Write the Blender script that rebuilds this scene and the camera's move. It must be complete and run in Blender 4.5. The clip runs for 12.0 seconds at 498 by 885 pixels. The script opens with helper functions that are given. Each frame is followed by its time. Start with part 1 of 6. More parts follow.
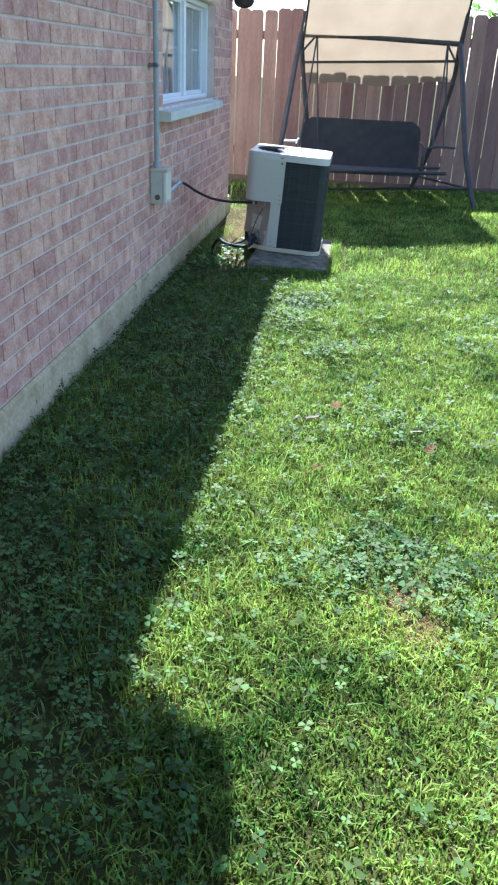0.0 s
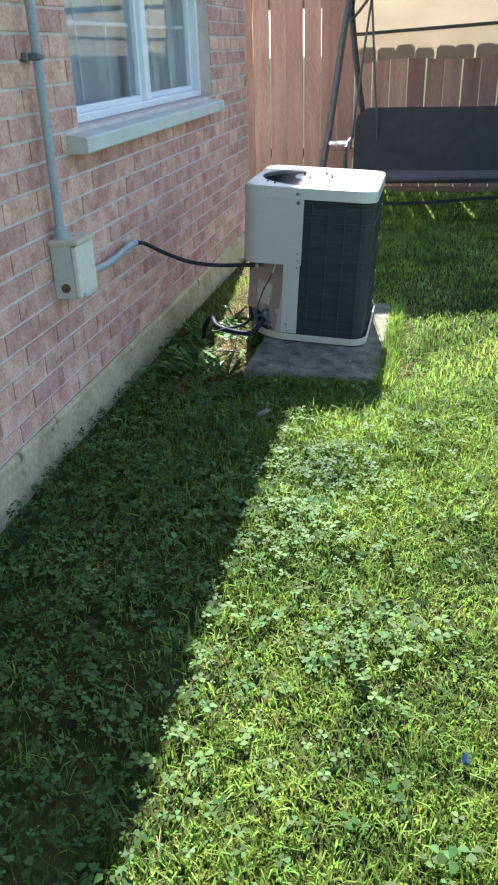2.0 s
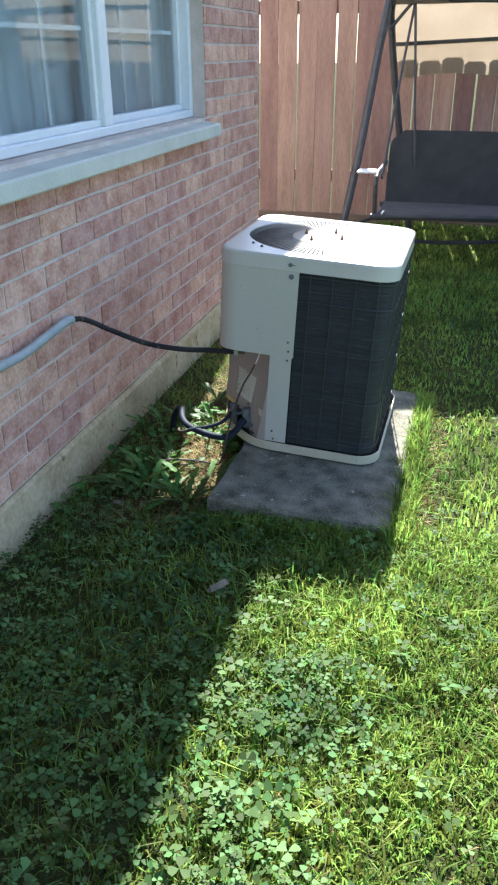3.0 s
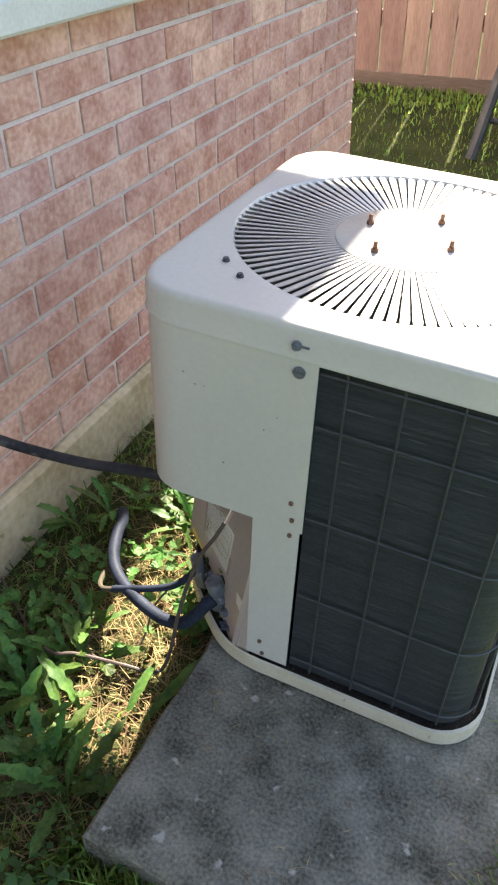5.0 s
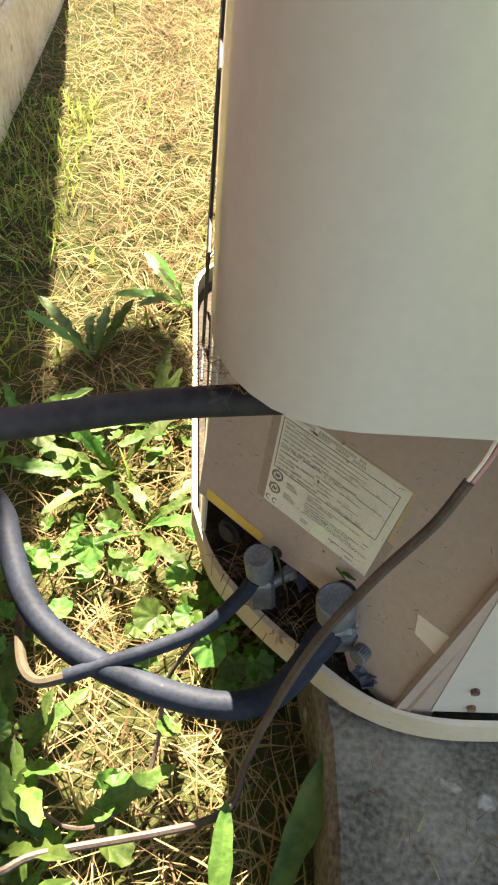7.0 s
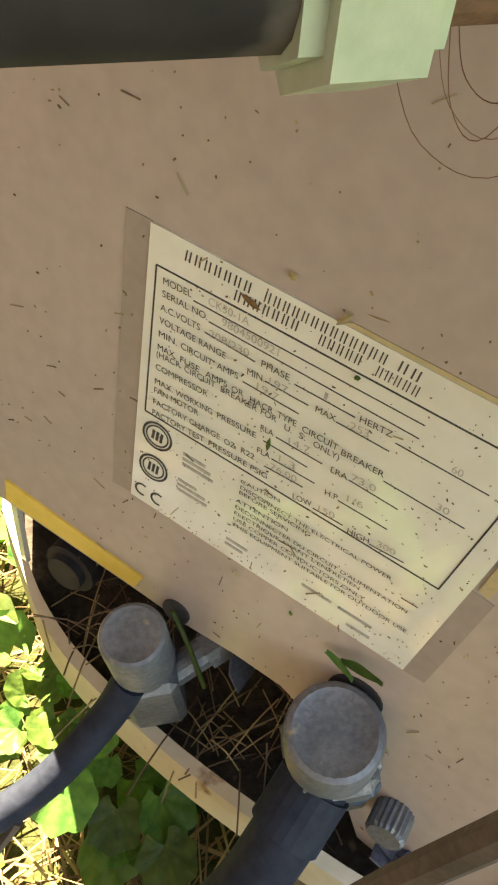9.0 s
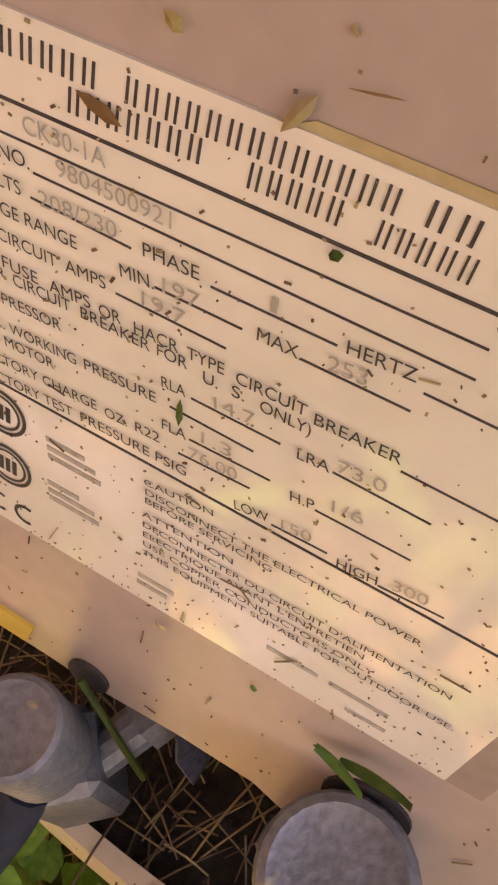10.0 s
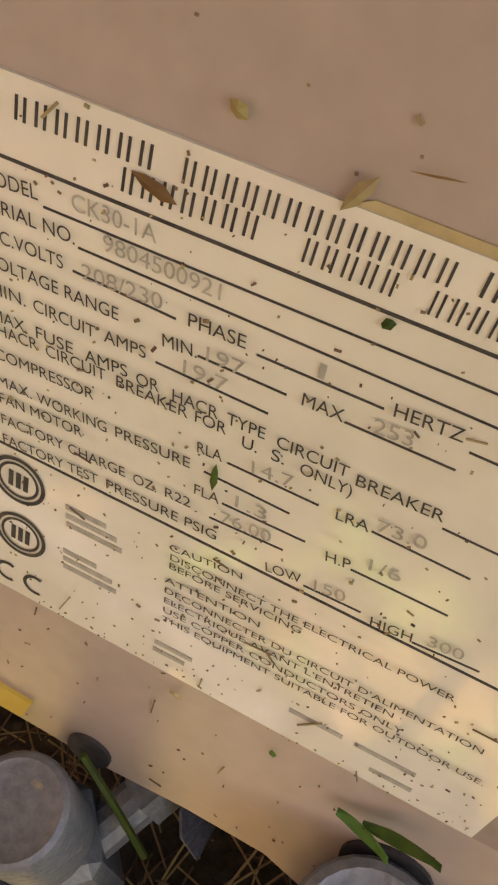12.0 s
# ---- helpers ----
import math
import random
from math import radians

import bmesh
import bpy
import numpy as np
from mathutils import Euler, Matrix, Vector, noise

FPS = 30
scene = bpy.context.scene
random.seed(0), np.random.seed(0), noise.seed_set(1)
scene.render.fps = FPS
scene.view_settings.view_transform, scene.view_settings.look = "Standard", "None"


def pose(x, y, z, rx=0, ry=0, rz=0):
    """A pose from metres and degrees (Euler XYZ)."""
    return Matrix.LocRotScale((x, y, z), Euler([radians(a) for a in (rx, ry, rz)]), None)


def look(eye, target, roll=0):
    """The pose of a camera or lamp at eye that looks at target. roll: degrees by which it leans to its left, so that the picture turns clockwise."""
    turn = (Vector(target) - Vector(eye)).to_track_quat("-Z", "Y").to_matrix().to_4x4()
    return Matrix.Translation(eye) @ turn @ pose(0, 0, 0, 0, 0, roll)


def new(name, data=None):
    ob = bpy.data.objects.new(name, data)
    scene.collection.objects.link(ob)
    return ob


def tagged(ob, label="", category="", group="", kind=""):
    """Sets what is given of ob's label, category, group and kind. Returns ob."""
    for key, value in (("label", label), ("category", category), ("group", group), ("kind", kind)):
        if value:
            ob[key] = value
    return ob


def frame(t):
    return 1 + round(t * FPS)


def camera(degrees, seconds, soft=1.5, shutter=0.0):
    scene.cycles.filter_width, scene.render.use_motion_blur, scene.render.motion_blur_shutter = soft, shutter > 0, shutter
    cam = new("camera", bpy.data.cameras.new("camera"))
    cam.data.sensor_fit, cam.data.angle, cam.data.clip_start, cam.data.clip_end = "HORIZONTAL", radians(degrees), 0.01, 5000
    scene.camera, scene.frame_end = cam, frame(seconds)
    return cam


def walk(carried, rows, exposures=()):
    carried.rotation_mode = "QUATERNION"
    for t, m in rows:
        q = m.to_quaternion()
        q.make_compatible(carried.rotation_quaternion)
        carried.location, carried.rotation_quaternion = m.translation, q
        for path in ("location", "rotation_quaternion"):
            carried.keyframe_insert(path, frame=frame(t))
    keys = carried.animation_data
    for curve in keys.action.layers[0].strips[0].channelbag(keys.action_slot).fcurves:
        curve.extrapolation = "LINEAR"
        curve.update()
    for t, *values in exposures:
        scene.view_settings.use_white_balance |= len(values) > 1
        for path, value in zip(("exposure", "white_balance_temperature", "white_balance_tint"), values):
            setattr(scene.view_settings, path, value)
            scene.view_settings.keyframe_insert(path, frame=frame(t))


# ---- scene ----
# camera and its walk
PATH = [
    (0, (1.053, 0.353, 1.083), (0.856, 2.142, 0.211), 2.5),
    (0.5, (1.074, 0.897, 1.047), (0.805, 2.665, 0.152), 0.7),
    (1, (1.127, 1.425, 1.05), (0.817, 3.157, 0.098), 1.2),
    (1.5, (1.088, 1.928, 1.048), (0.68, 3.638, 0.094), -0.5),
    (2, (1.103, 2.413, 1.068), (0.696, 4.149, 0.163), -1.9),
    (2.5, (1.099, 2.881, 1.075), (0.679, 4.616, 0.173), 0.3),
    (3, (1.085, 3.311, 1.094), (0.6, 5.031, 0.196), -0.4),
    (3.2, (1.114, 3.497, 1.072), (0.584, 5.199, 0.164), -1.1),
    (4.8, (0.994, 4.622, 0.991), (0.237, 6.047, -0.189), -0.7),
    (5, (0.892, 4.696, 0.985), (0.190, 6.131, -0.219), -1.3),
    (5.2, (0.792, 4.774, 0.992), (0.159, 6.224, -0.231), -2.7),
    (5.5, (0.675, 4.897, 0.952), (0.136, 6.343, -0.320), -4.5),
    (5.8, (0.552, 5.044, 0.835), (0.103, 6.443, -0.521), -6.1),
    (6, (0.505, 5.083, 0.704), (0.111, 6.474, -0.679), -7.2),
    (6.2, (0.468, 5.100, 0.600), (0.202, 6.464, -0.839), -4.9),
    (6.5, (0.443, 5.074, 0.522), (0.373, 6.507, -0.872), -1.2),
    (6.7, (0.414, 5.089, 0.577), (0.407, 6.476, -0.864), 0.6),
    (8.3, (0.409, 5.288, 0.351), (0.663, 6.396, -0.912), 6.5),
    (8.5, (0.415, 5.300, 0.346), (0.686, 6.427, -0.897), 6.3),
    (9, (0.440, 5.331, 0.321), (0.741, 6.578, -1.214), 5.6),
    (9.5, (0.461, 5.367, 0.268), (0.737, 6.554, -1.318), 3.4),
    (10, (0.464, 5.379, 0.258), (0.770, 6.574, -1.316), 2.8),
    (10.5, (0.458, 5.384, 0.262), (0.818, 6.634, -1.257), 3.9),
    (11, (0.453, 5.381, 0.260), (0.852, 6.646, -1.236), 4.5),
    (11.5, (0.452, 5.381, 0.259), (0.894, 6.654, -1.219), 5.3),
    (12, (0.453, 5.381, 0.259), (0.926, 6.654, -1.209), 5.8),
]
cam = camera(35.4, 12.0, 2.2)
EXPOSURES = [(0.0, 2.12, 5350, 9), (2.0, 2.2, 5900, 6), (3.2, 2.25, 5800, 8), (5.0, 2.7, 6900, 13), (5.5, 2.68, 7200, 16), (6.0, 2.8, 9900, 26), (6.5, 2.95, 7900, 12), (8.5, 3.55, 8400, 13), (9.0, 3.85, 9300, 13), (9.5, 4.08, 8000, 44), (10.0, 3.98, 11200, 46), (10.5, 4.0, 11200, 37), (11.0, 3.95, 10800, 28), (11.5, 3.8, 10800, 28), (12.0, 3.8, 10600, 28)]
walk(cam, [(t, look(eye, target, roll)) for t, eye, target, roll in PATH], EXPOSURES)

# ---------------------------------------------------------------- light
SUN_WAY = Vector((0.115, -0.90, -1.0)).normalized()
world = bpy.data.worlds.new("world")
scene.world = world
world.use_nodes = True
wn = world.node_tree
sky = wn.nodes.new("ShaderNodeTexSky")
sky.sky_type = "NISHITA"
sky.sun_disc = False
sky.sun_elevation = math.asin(-SUN_WAY.z)
sky.sun_rotation = math.atan2(-SUN_WAY.x, -SUN_WAY.y)
wn.links.new(sky.outputs[0], wn.nodes["Background"].inputs[0])
wn.nodes["Background"].inputs[1].default_value = 0.082
sun_data = bpy.data.lights.new("sun", "SUN")
sun_data.energy, sun_data.angle, sun_data.color = 5.0, radians(0.5), (1.0, 0.94, 0.84)
sun = new("sun", sun_data)
sun.matrix_world = look((0, 0, 20), Vector((0, 0, 20)) + SUN_WAY)

# ---------------------------------------------------------------- materials
def mat(name, a, b, scale=8.0, rough=0.7, metal=0.0, bump=0.2, fine=None, speck=None, speck_at=0.68, vary=0.0,
        island=0.0, stretch=(1, 1, 1), dist=0.004, translucent=0.0, spec=0.5):
    """Two-scale mottled surface: a and b are base colours, speck an optional third for stains."""
    m = bpy.data.materials.new(name)
    m.use_nodes = True
    t = m.node_tree
    n, l = t.nodes, t.links
    p = n["Principled BSDF"]
    co = n.new("ShaderNodeTexCoord")
    mp = n.new("ShaderNodeMapping")
    mp.inputs["Scale"].default_value = stretch
    l.new(co.outputs["Object"], mp.inputs[0])
    if vary:
        oi = n.new("ShaderNodeObjectInfo")
        far = n.new("ShaderNodeMath")
        far.operation = "MULTIPLY"
        far.inputs[1].default_value = 37.0
        l.new(oi.outputs["Random"], far.inputs[0])
        cx = n.new("ShaderNodeCombineXYZ")
        for k in range(3):
            l.new(far.outputs[0], cx.inputs[k])
        l.new(cx.outputs[0], mp.inputs["Location"])
    big, small = n.new("ShaderNodeTexNoise"), n.new("ShaderNodeTexNoise")
    for tex, s, d in ((big, scale, 4), (small, fine or scale * 9, 6)):
        tex.inputs["Scale"].default_value, tex.inputs["Detail"].default_value = s, d
        l.new(mp.outputs[0], tex.inputs["Vector"])
    mx = n.new("ShaderNodeMix")
    mx.data_type = "FLOAT"
    mx.inputs[0].default_value = 0.45
    l.new(big.outputs[0], mx.inputs[2])
    l.new(small.outputs[0], mx.inputs[3])
    ramp = n.new("ShaderNodeValToRGB")
    ramp.color_ramp.elements[0].position, ramp.color_ramp.elements[1].position = 0.36, 0.64
    ramp.color_ramp.elements[0].color, ramp.color_ramp.elements[1].color = (*a, 1), (*b, 1)
    l.new(mx.outputs[0], ramp.inputs[0])
    col = ramp.outputs[0]
    if speck:
        st = n.new("ShaderNodeTexNoise")
        st.inputs["Scale"].default_value, st.inputs["Detail"].default_value = scale * 2.3, 8
        l.new(mp.outputs[0], st.inputs["Vector"])
        sr = n.new("ShaderNodeValToRGB")
        sr.color_ramp.elements[0].position, sr.color_ramp.elements[1].position = speck_at, speck_at + 0.06
        l.new(st.outputs[0], sr.inputs[0])
        sm = n.new("ShaderNodeMix")
        sm.data_type = "RGBA"
        l.new(sr.outputs[0], sm.inputs[0])
        l.new(col, sm.inputs[6])
        sm.inputs[7].default_value = (*speck, 1)
        col = sm.outputs[2]
    if vary or island:
        if island:
            src = n.new("ShaderNodeNewGeometry").outputs["Random Per Island"]
        else:
            src = n.new("ShaderNodeObjectInfo").outputs["Random"]
        k = island or vary
        mr = n.new("ShaderNodeMapRange")
        mr.inputs[3].default_value, mr.inputs[4].default_value = 1 - k, 1 + k
        l.new(src, mr.inputs[0])
        hs = n.new("ShaderNodeHueSaturation")
        l.new(mr.outputs[0], hs.inputs["Value"])
        hr = n.new("ShaderNodeMapRange")
        hr.inputs[3].default_value, hr.inputs[4].default_value = 0.5 - 0.06 * k, 0.5 + 0.06 * k
        l.new(src, hr.inputs[0])
        l.new(hr.outputs[0], hs.inputs["Hue"])
        l.new(col, hs.inputs["Color"])
        col = hs.outputs[0]
    l.new(col, p.inputs["Base Color"])
    p.inputs["Roughness"].default_value, p.inputs["Metallic"].default_value = rough, metal
    p.inputs["Specular IOR Level"].default_value = spec
    if bump:
        bp = n.new("ShaderNodeBump")
        bp.inputs["Strength"].default_value, bp.inputs["Distance"].default_value = bump, dist
        l.new(mx.outputs[0], bp.inputs["Height"])
        l.new(bp.outputs[0], p.inputs["Normal"])
    if translucent:
        tr = n.new("ShaderNodeBsdfTranslucent")
        l.new(col, tr.inputs[0])
        ms = n.new("ShaderNodeMixShader")
        ms.inputs[0].default_value = translucent
        l.new(p.outputs[0], ms.inputs[1])
        l.new(tr.outputs[0], ms.inputs[2])
        l.new(ms.outputs[0], n["Material Output"].inputs[0])
    return m


BRICK = mat("brick", (0.46, 0.22, 0.160), (0.73, 0.47, 0.375), 14, 0.9, bump=0.5, fine=90, speck=(0.38, 0.15, 0.11), speck_at=0.69, vary=0.14, dist=0.003, spec=0.2)
MORTAR = mat("mortar", (0.56, 0.46, 0.40), (0.74, 0.64, 0.57), 14, 0.95, bump=0.6, fine=200, dist=0.003, spec=0.1)
CONCRETE = mat("foundation_concrete", (0.36, 0.275, 0.155), (0.58, 0.475, 0.31), 7, 0.95, bump=0.7, fine=60, speck=(0.20, 0.15, 0.085), speck_at=0.64, spec=0.1)
PAD = mat("old_concrete", (0.060, 0.057, 0.042), (0.275, 0.255, 0.200), 15, 0.95, bump=0.8, fine=210, speck=(0.40, 0.37, 0.31), speck_at=0.65, spec=0.08, dist=0.003)
STONE = mat("sill_stone", (0.50, 0.50, 0.44), (0.62, 0.62, 0.55), 10, 0.85, bump=0.2, fine=150)
VINYL = mat("white_vinyl", (0.74, 0.75, 0.76), (0.82, 0.83, 0.83), 5, 0.45, bump=0.03)
BLIND = mat("curtain", (0.80, 0.84, 0.86), (0.88, 0.91, 0.92), 3, 0.9, bump=0.1, stretch=(1, 8, 0.4))
CEDAR = mat("cedar_board", (0.185, 0.108, 0.088), (0.31, 0.195, 0.158), 5, 0.85, bump=0.35, fine=60, stretch=(3, 3, 0.35), speck=(0.12, 0.065, 0.052), speck_at=0.70, vary=0.25)
GREYWOOD = mat("kickboard_wood", (0.10, 0.07, 0.055), (0.17, 0.12, 0.09), 5, 0.9, bump=0.4, stretch=(0.4, 3, 3))
BEIGE = mat("beige_enamel", (0.515, 0.485, 0.435), (0.56, 0.53, 0.475), 3, 0.25, bump=0.03, fine=160, speck=(0.43, 0.40, 0.34), speck_at=0.72, spec=0.65)
TAUPE = mat("taupe_enamel", (0.355, 0.287, 0.243), (0.42, 0.343, 0.294), 5, 0.30, bump=0.03, fine=200, speck=(0.29, 0.225, 0.18), speck_at=0.68)
RUSTY = mat("rusty_beige", (0.50, 0.44, 0.31), (0.58, 0.52, 0.40), 20, 0.6, bump=0.2, speck=(0.20, 0.10, 0.05), speck_at=0.66)
RUST = mat("rusted_steel", (0.11, 0.06, 0.04), (0.24, 0.13, 0.085), 60, 0.85, 0.3, bump=0.5)
COIL = mat("black_coil_fins", (0.014, 0.016, 0.019), (0.045, 0.05, 0.055), 22, 0.55, 0.2, bump=0.9, stretch=(0.3, 0.3, 9), speck=(0.13, 0.13, 0.13), speck_at=0.66)
WIRE = mat("coated_wire", (0.03, 0.032, 0.035), (0.055, 0.058, 0.06), 30, 0.5, bump=0.1)
DIRT = mat("pan_dirt", (0.03, 0.024, 0.018), (0.085, 0.068, 0.05), 40, 1.0, bump=0.9, fine=260, speck=(0.16, 0.12, 0.08), speck_at=0.66)
DARK = mat("black_light_block", (0.008, 0.008, 0.009), (0.016, 0.015, 0.014), 10, 0.9)
GREY_METAL = mat("oxidised_brass", (0.10, 0.112, 0.125), (0.20, 0.215, 0.23), 60, 0.45, 0.35, bump=0.25, speck=(0.30, 0.27, 0.18), speck_at=0.67)
PIPE_BLUE = mat("painted_line", (0.012, 0.016, 0.026), (0.028, 0.036, 0.054), 30, 0.6, bump=0.15, speck=(0.07, 0.08, 0.10), speck_at=0.72, spec=0.14)
BLACK_RUBBER = mat("black_conduit", (0.013, 0.012, 0.015), (0.040, 0.035, 0.037), 16, 0.7, bump=0.2, speck=(0.085, 0.072, 0.065), speck_at=0.60, spec=0.25)
GREY_PVC = mat("grey_conduit", (0.30, 0.33, 0.335), (0.40, 0.43, 0.43), 14, 0.55, bump=0.05)
BOX_GREY = mat("weathered_box_grey", (0.46, 0.47, 0.42), (0.56, 0.56, 0.50), 14, 0.6, bump=0.1, speck=(0.26, 0.16, 0.09), speck_at=0.70)
COPPER = mat("dull_copper_tan", (0.055, 0.046, 0.032), (0.095, 0.078, 0.052), 40, 0.85, bump=0.1, spec=0.15)
BROWN_WIRE = mat("brown_cable", (0.050, 0.035, 0.028), (0.10, 0.072, 0.056), 60, 0.6, bump=0.2)
PAPER = mat("aged_label", (0.66, 0.645, 0.54), (0.74, 0.72, 0.62), 12, 0.09, bump=0.008, fine=160, speck=(0.60, 0.54, 0.38), speck_at=0.71, spec=1.0)
ADHESIVE = mat("yellowed_adhesive", (0.40, 0.32, 0.16), (0.50, 0.40, 0.22), 60, 0.6)
INK = mat("black_print", (0.02, 0.02, 0.02), (0.06, 0.055, 0.05), 300, 0.6, bump=0)
FADED = mat("faded_print", (0.27, 0.26, 0.22), (0.42, 0.40, 0.34), 700, 0.6, bump=0)
YELLOW = mat("yellow_tape", (0.62, 0.43, 0.06), (0.70, 0.50, 0.12), 30, 0.5, bump=0.05)
STICKER = mat("cream_sticker", (0.66, 0.60, 0.48), (0.74, 0.68, 0.56), 60, 0.6, bump=0.05)
STEEL_DARK = mat("dark_painted_steel", (0.035, 0.035, 0.04), (0.07, 0.07, 0.075), 20, 0.5, 0.2, bump=0.1, speck=(0.12, 0.07, 0.05), speck_at=0.72)
CUSHION = mat("charcoal_mesh_fabric", (0.055, 0.06, 0.07), (0.085, 0.09, 0.10), 12, 0.85, bump=0.3, fine=300)
CANVAS = mat("beige_canvas", (0.36, 0.295, 0.22), (0.43, 0.36, 0.275), 3, 0.9, bump=0.2, fine=200, translucent=0.42)
SHINGLE = mat("asphalt_shingle", (0.05, 0.05, 0.05), (0.12, 0.115, 0.11), 12, 0.95, bump=0.5)
SOFFIT = mat("white_soffit", (0.62, 0.62, 0.60), (0.70, 0.70, 0.68), 4, 0.7, bump=0.05)
SOIL = mat("lawn_soil", (0.024, 0.032, 0.012), (0.065, 0.070, 0.026), 5, 1.0, bump=0.9, fine=70, speck=(0.13, 0.10, 0.055), speck_at=0.68, dist=0.02, spec=0.05)
GRASS = mat("grass_blade", (0.064, 0.118, 0.020), (0.335, 0.425, 0.085), 2.4, 0.5, bump=0, fine=11, island=0.65, translucent=0.5, spec=0.25)
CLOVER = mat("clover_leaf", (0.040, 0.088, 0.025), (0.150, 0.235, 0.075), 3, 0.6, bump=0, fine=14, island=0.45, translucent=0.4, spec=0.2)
WEED = mat("weed_leaf", (0.045, 0.115, 0.024), (0.145, 0.26, 0.055), 22, 0.5, bump=0.4, fine=130, vary=0.45, translucent=0.45, spec=0.35)
STRAW = mat("dry_straw", (0.15, 0.10, 0.048), (0.40, 0.29, 0.145), 9, 0.85, bump=0, fine=40, island=0.5, translucent=0.25, spec=0.15)
DEADLEAF = mat("fallen_leaf", (0.16, 0.085, 0.035), (0.32, 0.18, 0.07), 30, 0.8, bump=0.2, translucent=0.3)
DEBRIS = mat("dark_debris", (0.14, 0.09, 0.05), (0.27, 0.19, 0.11), 40, 0.8, bump=0.1, island=0.6)
PALECHIP = mat("pale_chip", (0.13, 0.115, 0.085), (0.24, 0.21, 0.165), 90, 0.9, bump=0.4, spec=0.1)
LEAF = mat("tree_leaf", (0.09, 0.19, 0.03), (0.18, 0.33, 0.06), 3, 0.5, bump=0, island=0.4, translucent=0.5)
BARK = mat("bark", (0.08, 0.06, 0.045), (0.16, 0.12, 0.09), 12, 0.95, bump=0.8, stretch=(1, 1, 0.3))

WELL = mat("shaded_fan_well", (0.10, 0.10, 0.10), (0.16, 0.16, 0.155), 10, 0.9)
FIBRE = mat("brown_dry_fibre", (0.20, 0.10, 0.055), (0.36, 0.21, 0.12), 20, 0.85, bump=0, island=0.5, translucent=0.3, spec=0.15)
BLUE_FOIL = mat("blue_plastic", (0.02, 0.045, 0.075), (0.05, 0.10, 0.16), 60, 0.45, bump=0.2)
PINK_WIRE = mat("pink_insulation", (0.40, 0.20, 0.21), (0.52, 0.30, 0.30), 60, 0.5, bump=0.05)
PALE_GREEN = mat("pale_green_metal", (0.36, 0.42, 0.33), (0.48, 0.54, 0.44), 40, 0.4, 0.1, bump=0.1, speck=(0.45, 0.40, 0.22), speck_at=0.68)
DARK_FILM = mat("dark_blue_film", (0.05, 0.06, 0.085), (0.13, 0.14, 0.18), 80, 0.35, bump=0.3, translucent=0.2)
MARGIN = mat("dull_clear_film", (0.27, 0.215, 0.175), (0.33, 0.265, 0.22), 30, 0.6, bump=0.05, fine=300)
GLASS = bpy.data.materials.new("window_glass")
GLASS.use_nodes = True
gp = GLASS.node_tree.nodes["Principled BSDF"]
gp.inputs["Transmission Weight"].default_value, gp.inputs["Roughness"].default_value, gp.inputs["IOR"].default_value = 1.0, 0.02, 1.45
gp.inputs["Base Color"].default_value = (0.86, 0.92, 0.92, 1)


# ---------------------------------------------------------------- mesh helpers
def mesh_of(name, bm, material, smooth=False):
    me = bpy.data.meshes.new(name)
    bmesh.ops.recalc_face_normals(bm, faces=bm.faces)
    bm.to_mesh(me)
    bm.free()
    me.materials.append(material)
    if smooth:
        for poly in me.polygons:
            poly.use_smooth = True
        me.set_sharp_from_angle(angle=radians(38))
    return me


def thing(name, m=None):
    ob = new(name)
    ob.empty_display_size = 0.05
    if m is not None:
        ob.matrix_world = m
    return ob


def part(name, bm, material, parent=None, label="", smooth=False, kind="", category=""):
    ob = new(name, mesh_of(name, bm, material, smooth))
    if parent is not None:
        ob.parent = parent
    return tagged(ob, label, category, "", kind)


def piece(name, me, parent, m):
    """One more object on a mesh that alike pieces share."""
    ob = new(name, me)
    ob.parent = parent
    ob.matrix_basis = m
    return ob


def add_box(bm, a, b, bevel=0.0, m=None, segs=1):
    made = bmesh.ops.create_cube(bm, size=1.0)["verts"]
    for v in made:
        v.co = Vector([(a[i] + b[i]) / 2 + v.co[i] * (b[i] - a[i]) for i in range(3)])
    if bevel:
        edges = list({e for v in made for e in v.link_edges})
        made = bmesh.ops.bevel(bm, geom=edges, offset=bevel, segments=segs, affect="EDGES", profile=0.6)["verts"]
    if m is not None:
        bmesh.ops.transform(bm, matrix=m, verts=list(set(made)))
    return bm


def box(a, b, bevel=0.0, m=None, segs=1):
    return add_box(bmesh.new(), a, b, bevel, m, segs)


def add_cyl(bm, r, h, m, n=16, r2=None, bevel=0.0):
    made = bmesh.ops.create_cone(bm, cap_ends=True, segments=n, radius1=r, radius2=r if r2 is None else r2, depth=h)["verts"]
    if bevel:
        rim = [e for e in {e for v in made for e in v.link_edges} if len(e.link_faces) == 2 and any(len(f.verts) > 4 for f in e.link_faces)]
        made = list(set(bmesh.ops.bevel(bm, geom=rim, offset=bevel, segments=2, affect="EDGES")["verts"]) | {v for v in made if v.is_valid})
    bmesh.ops.transform(bm, matrix=m, verts=made)
    return bm


def cyl(r, h, m, n=16, r2=None, bevel=0.0):
    return add_cyl(bmesh.new(), r, h, m, n, r2, bevel)


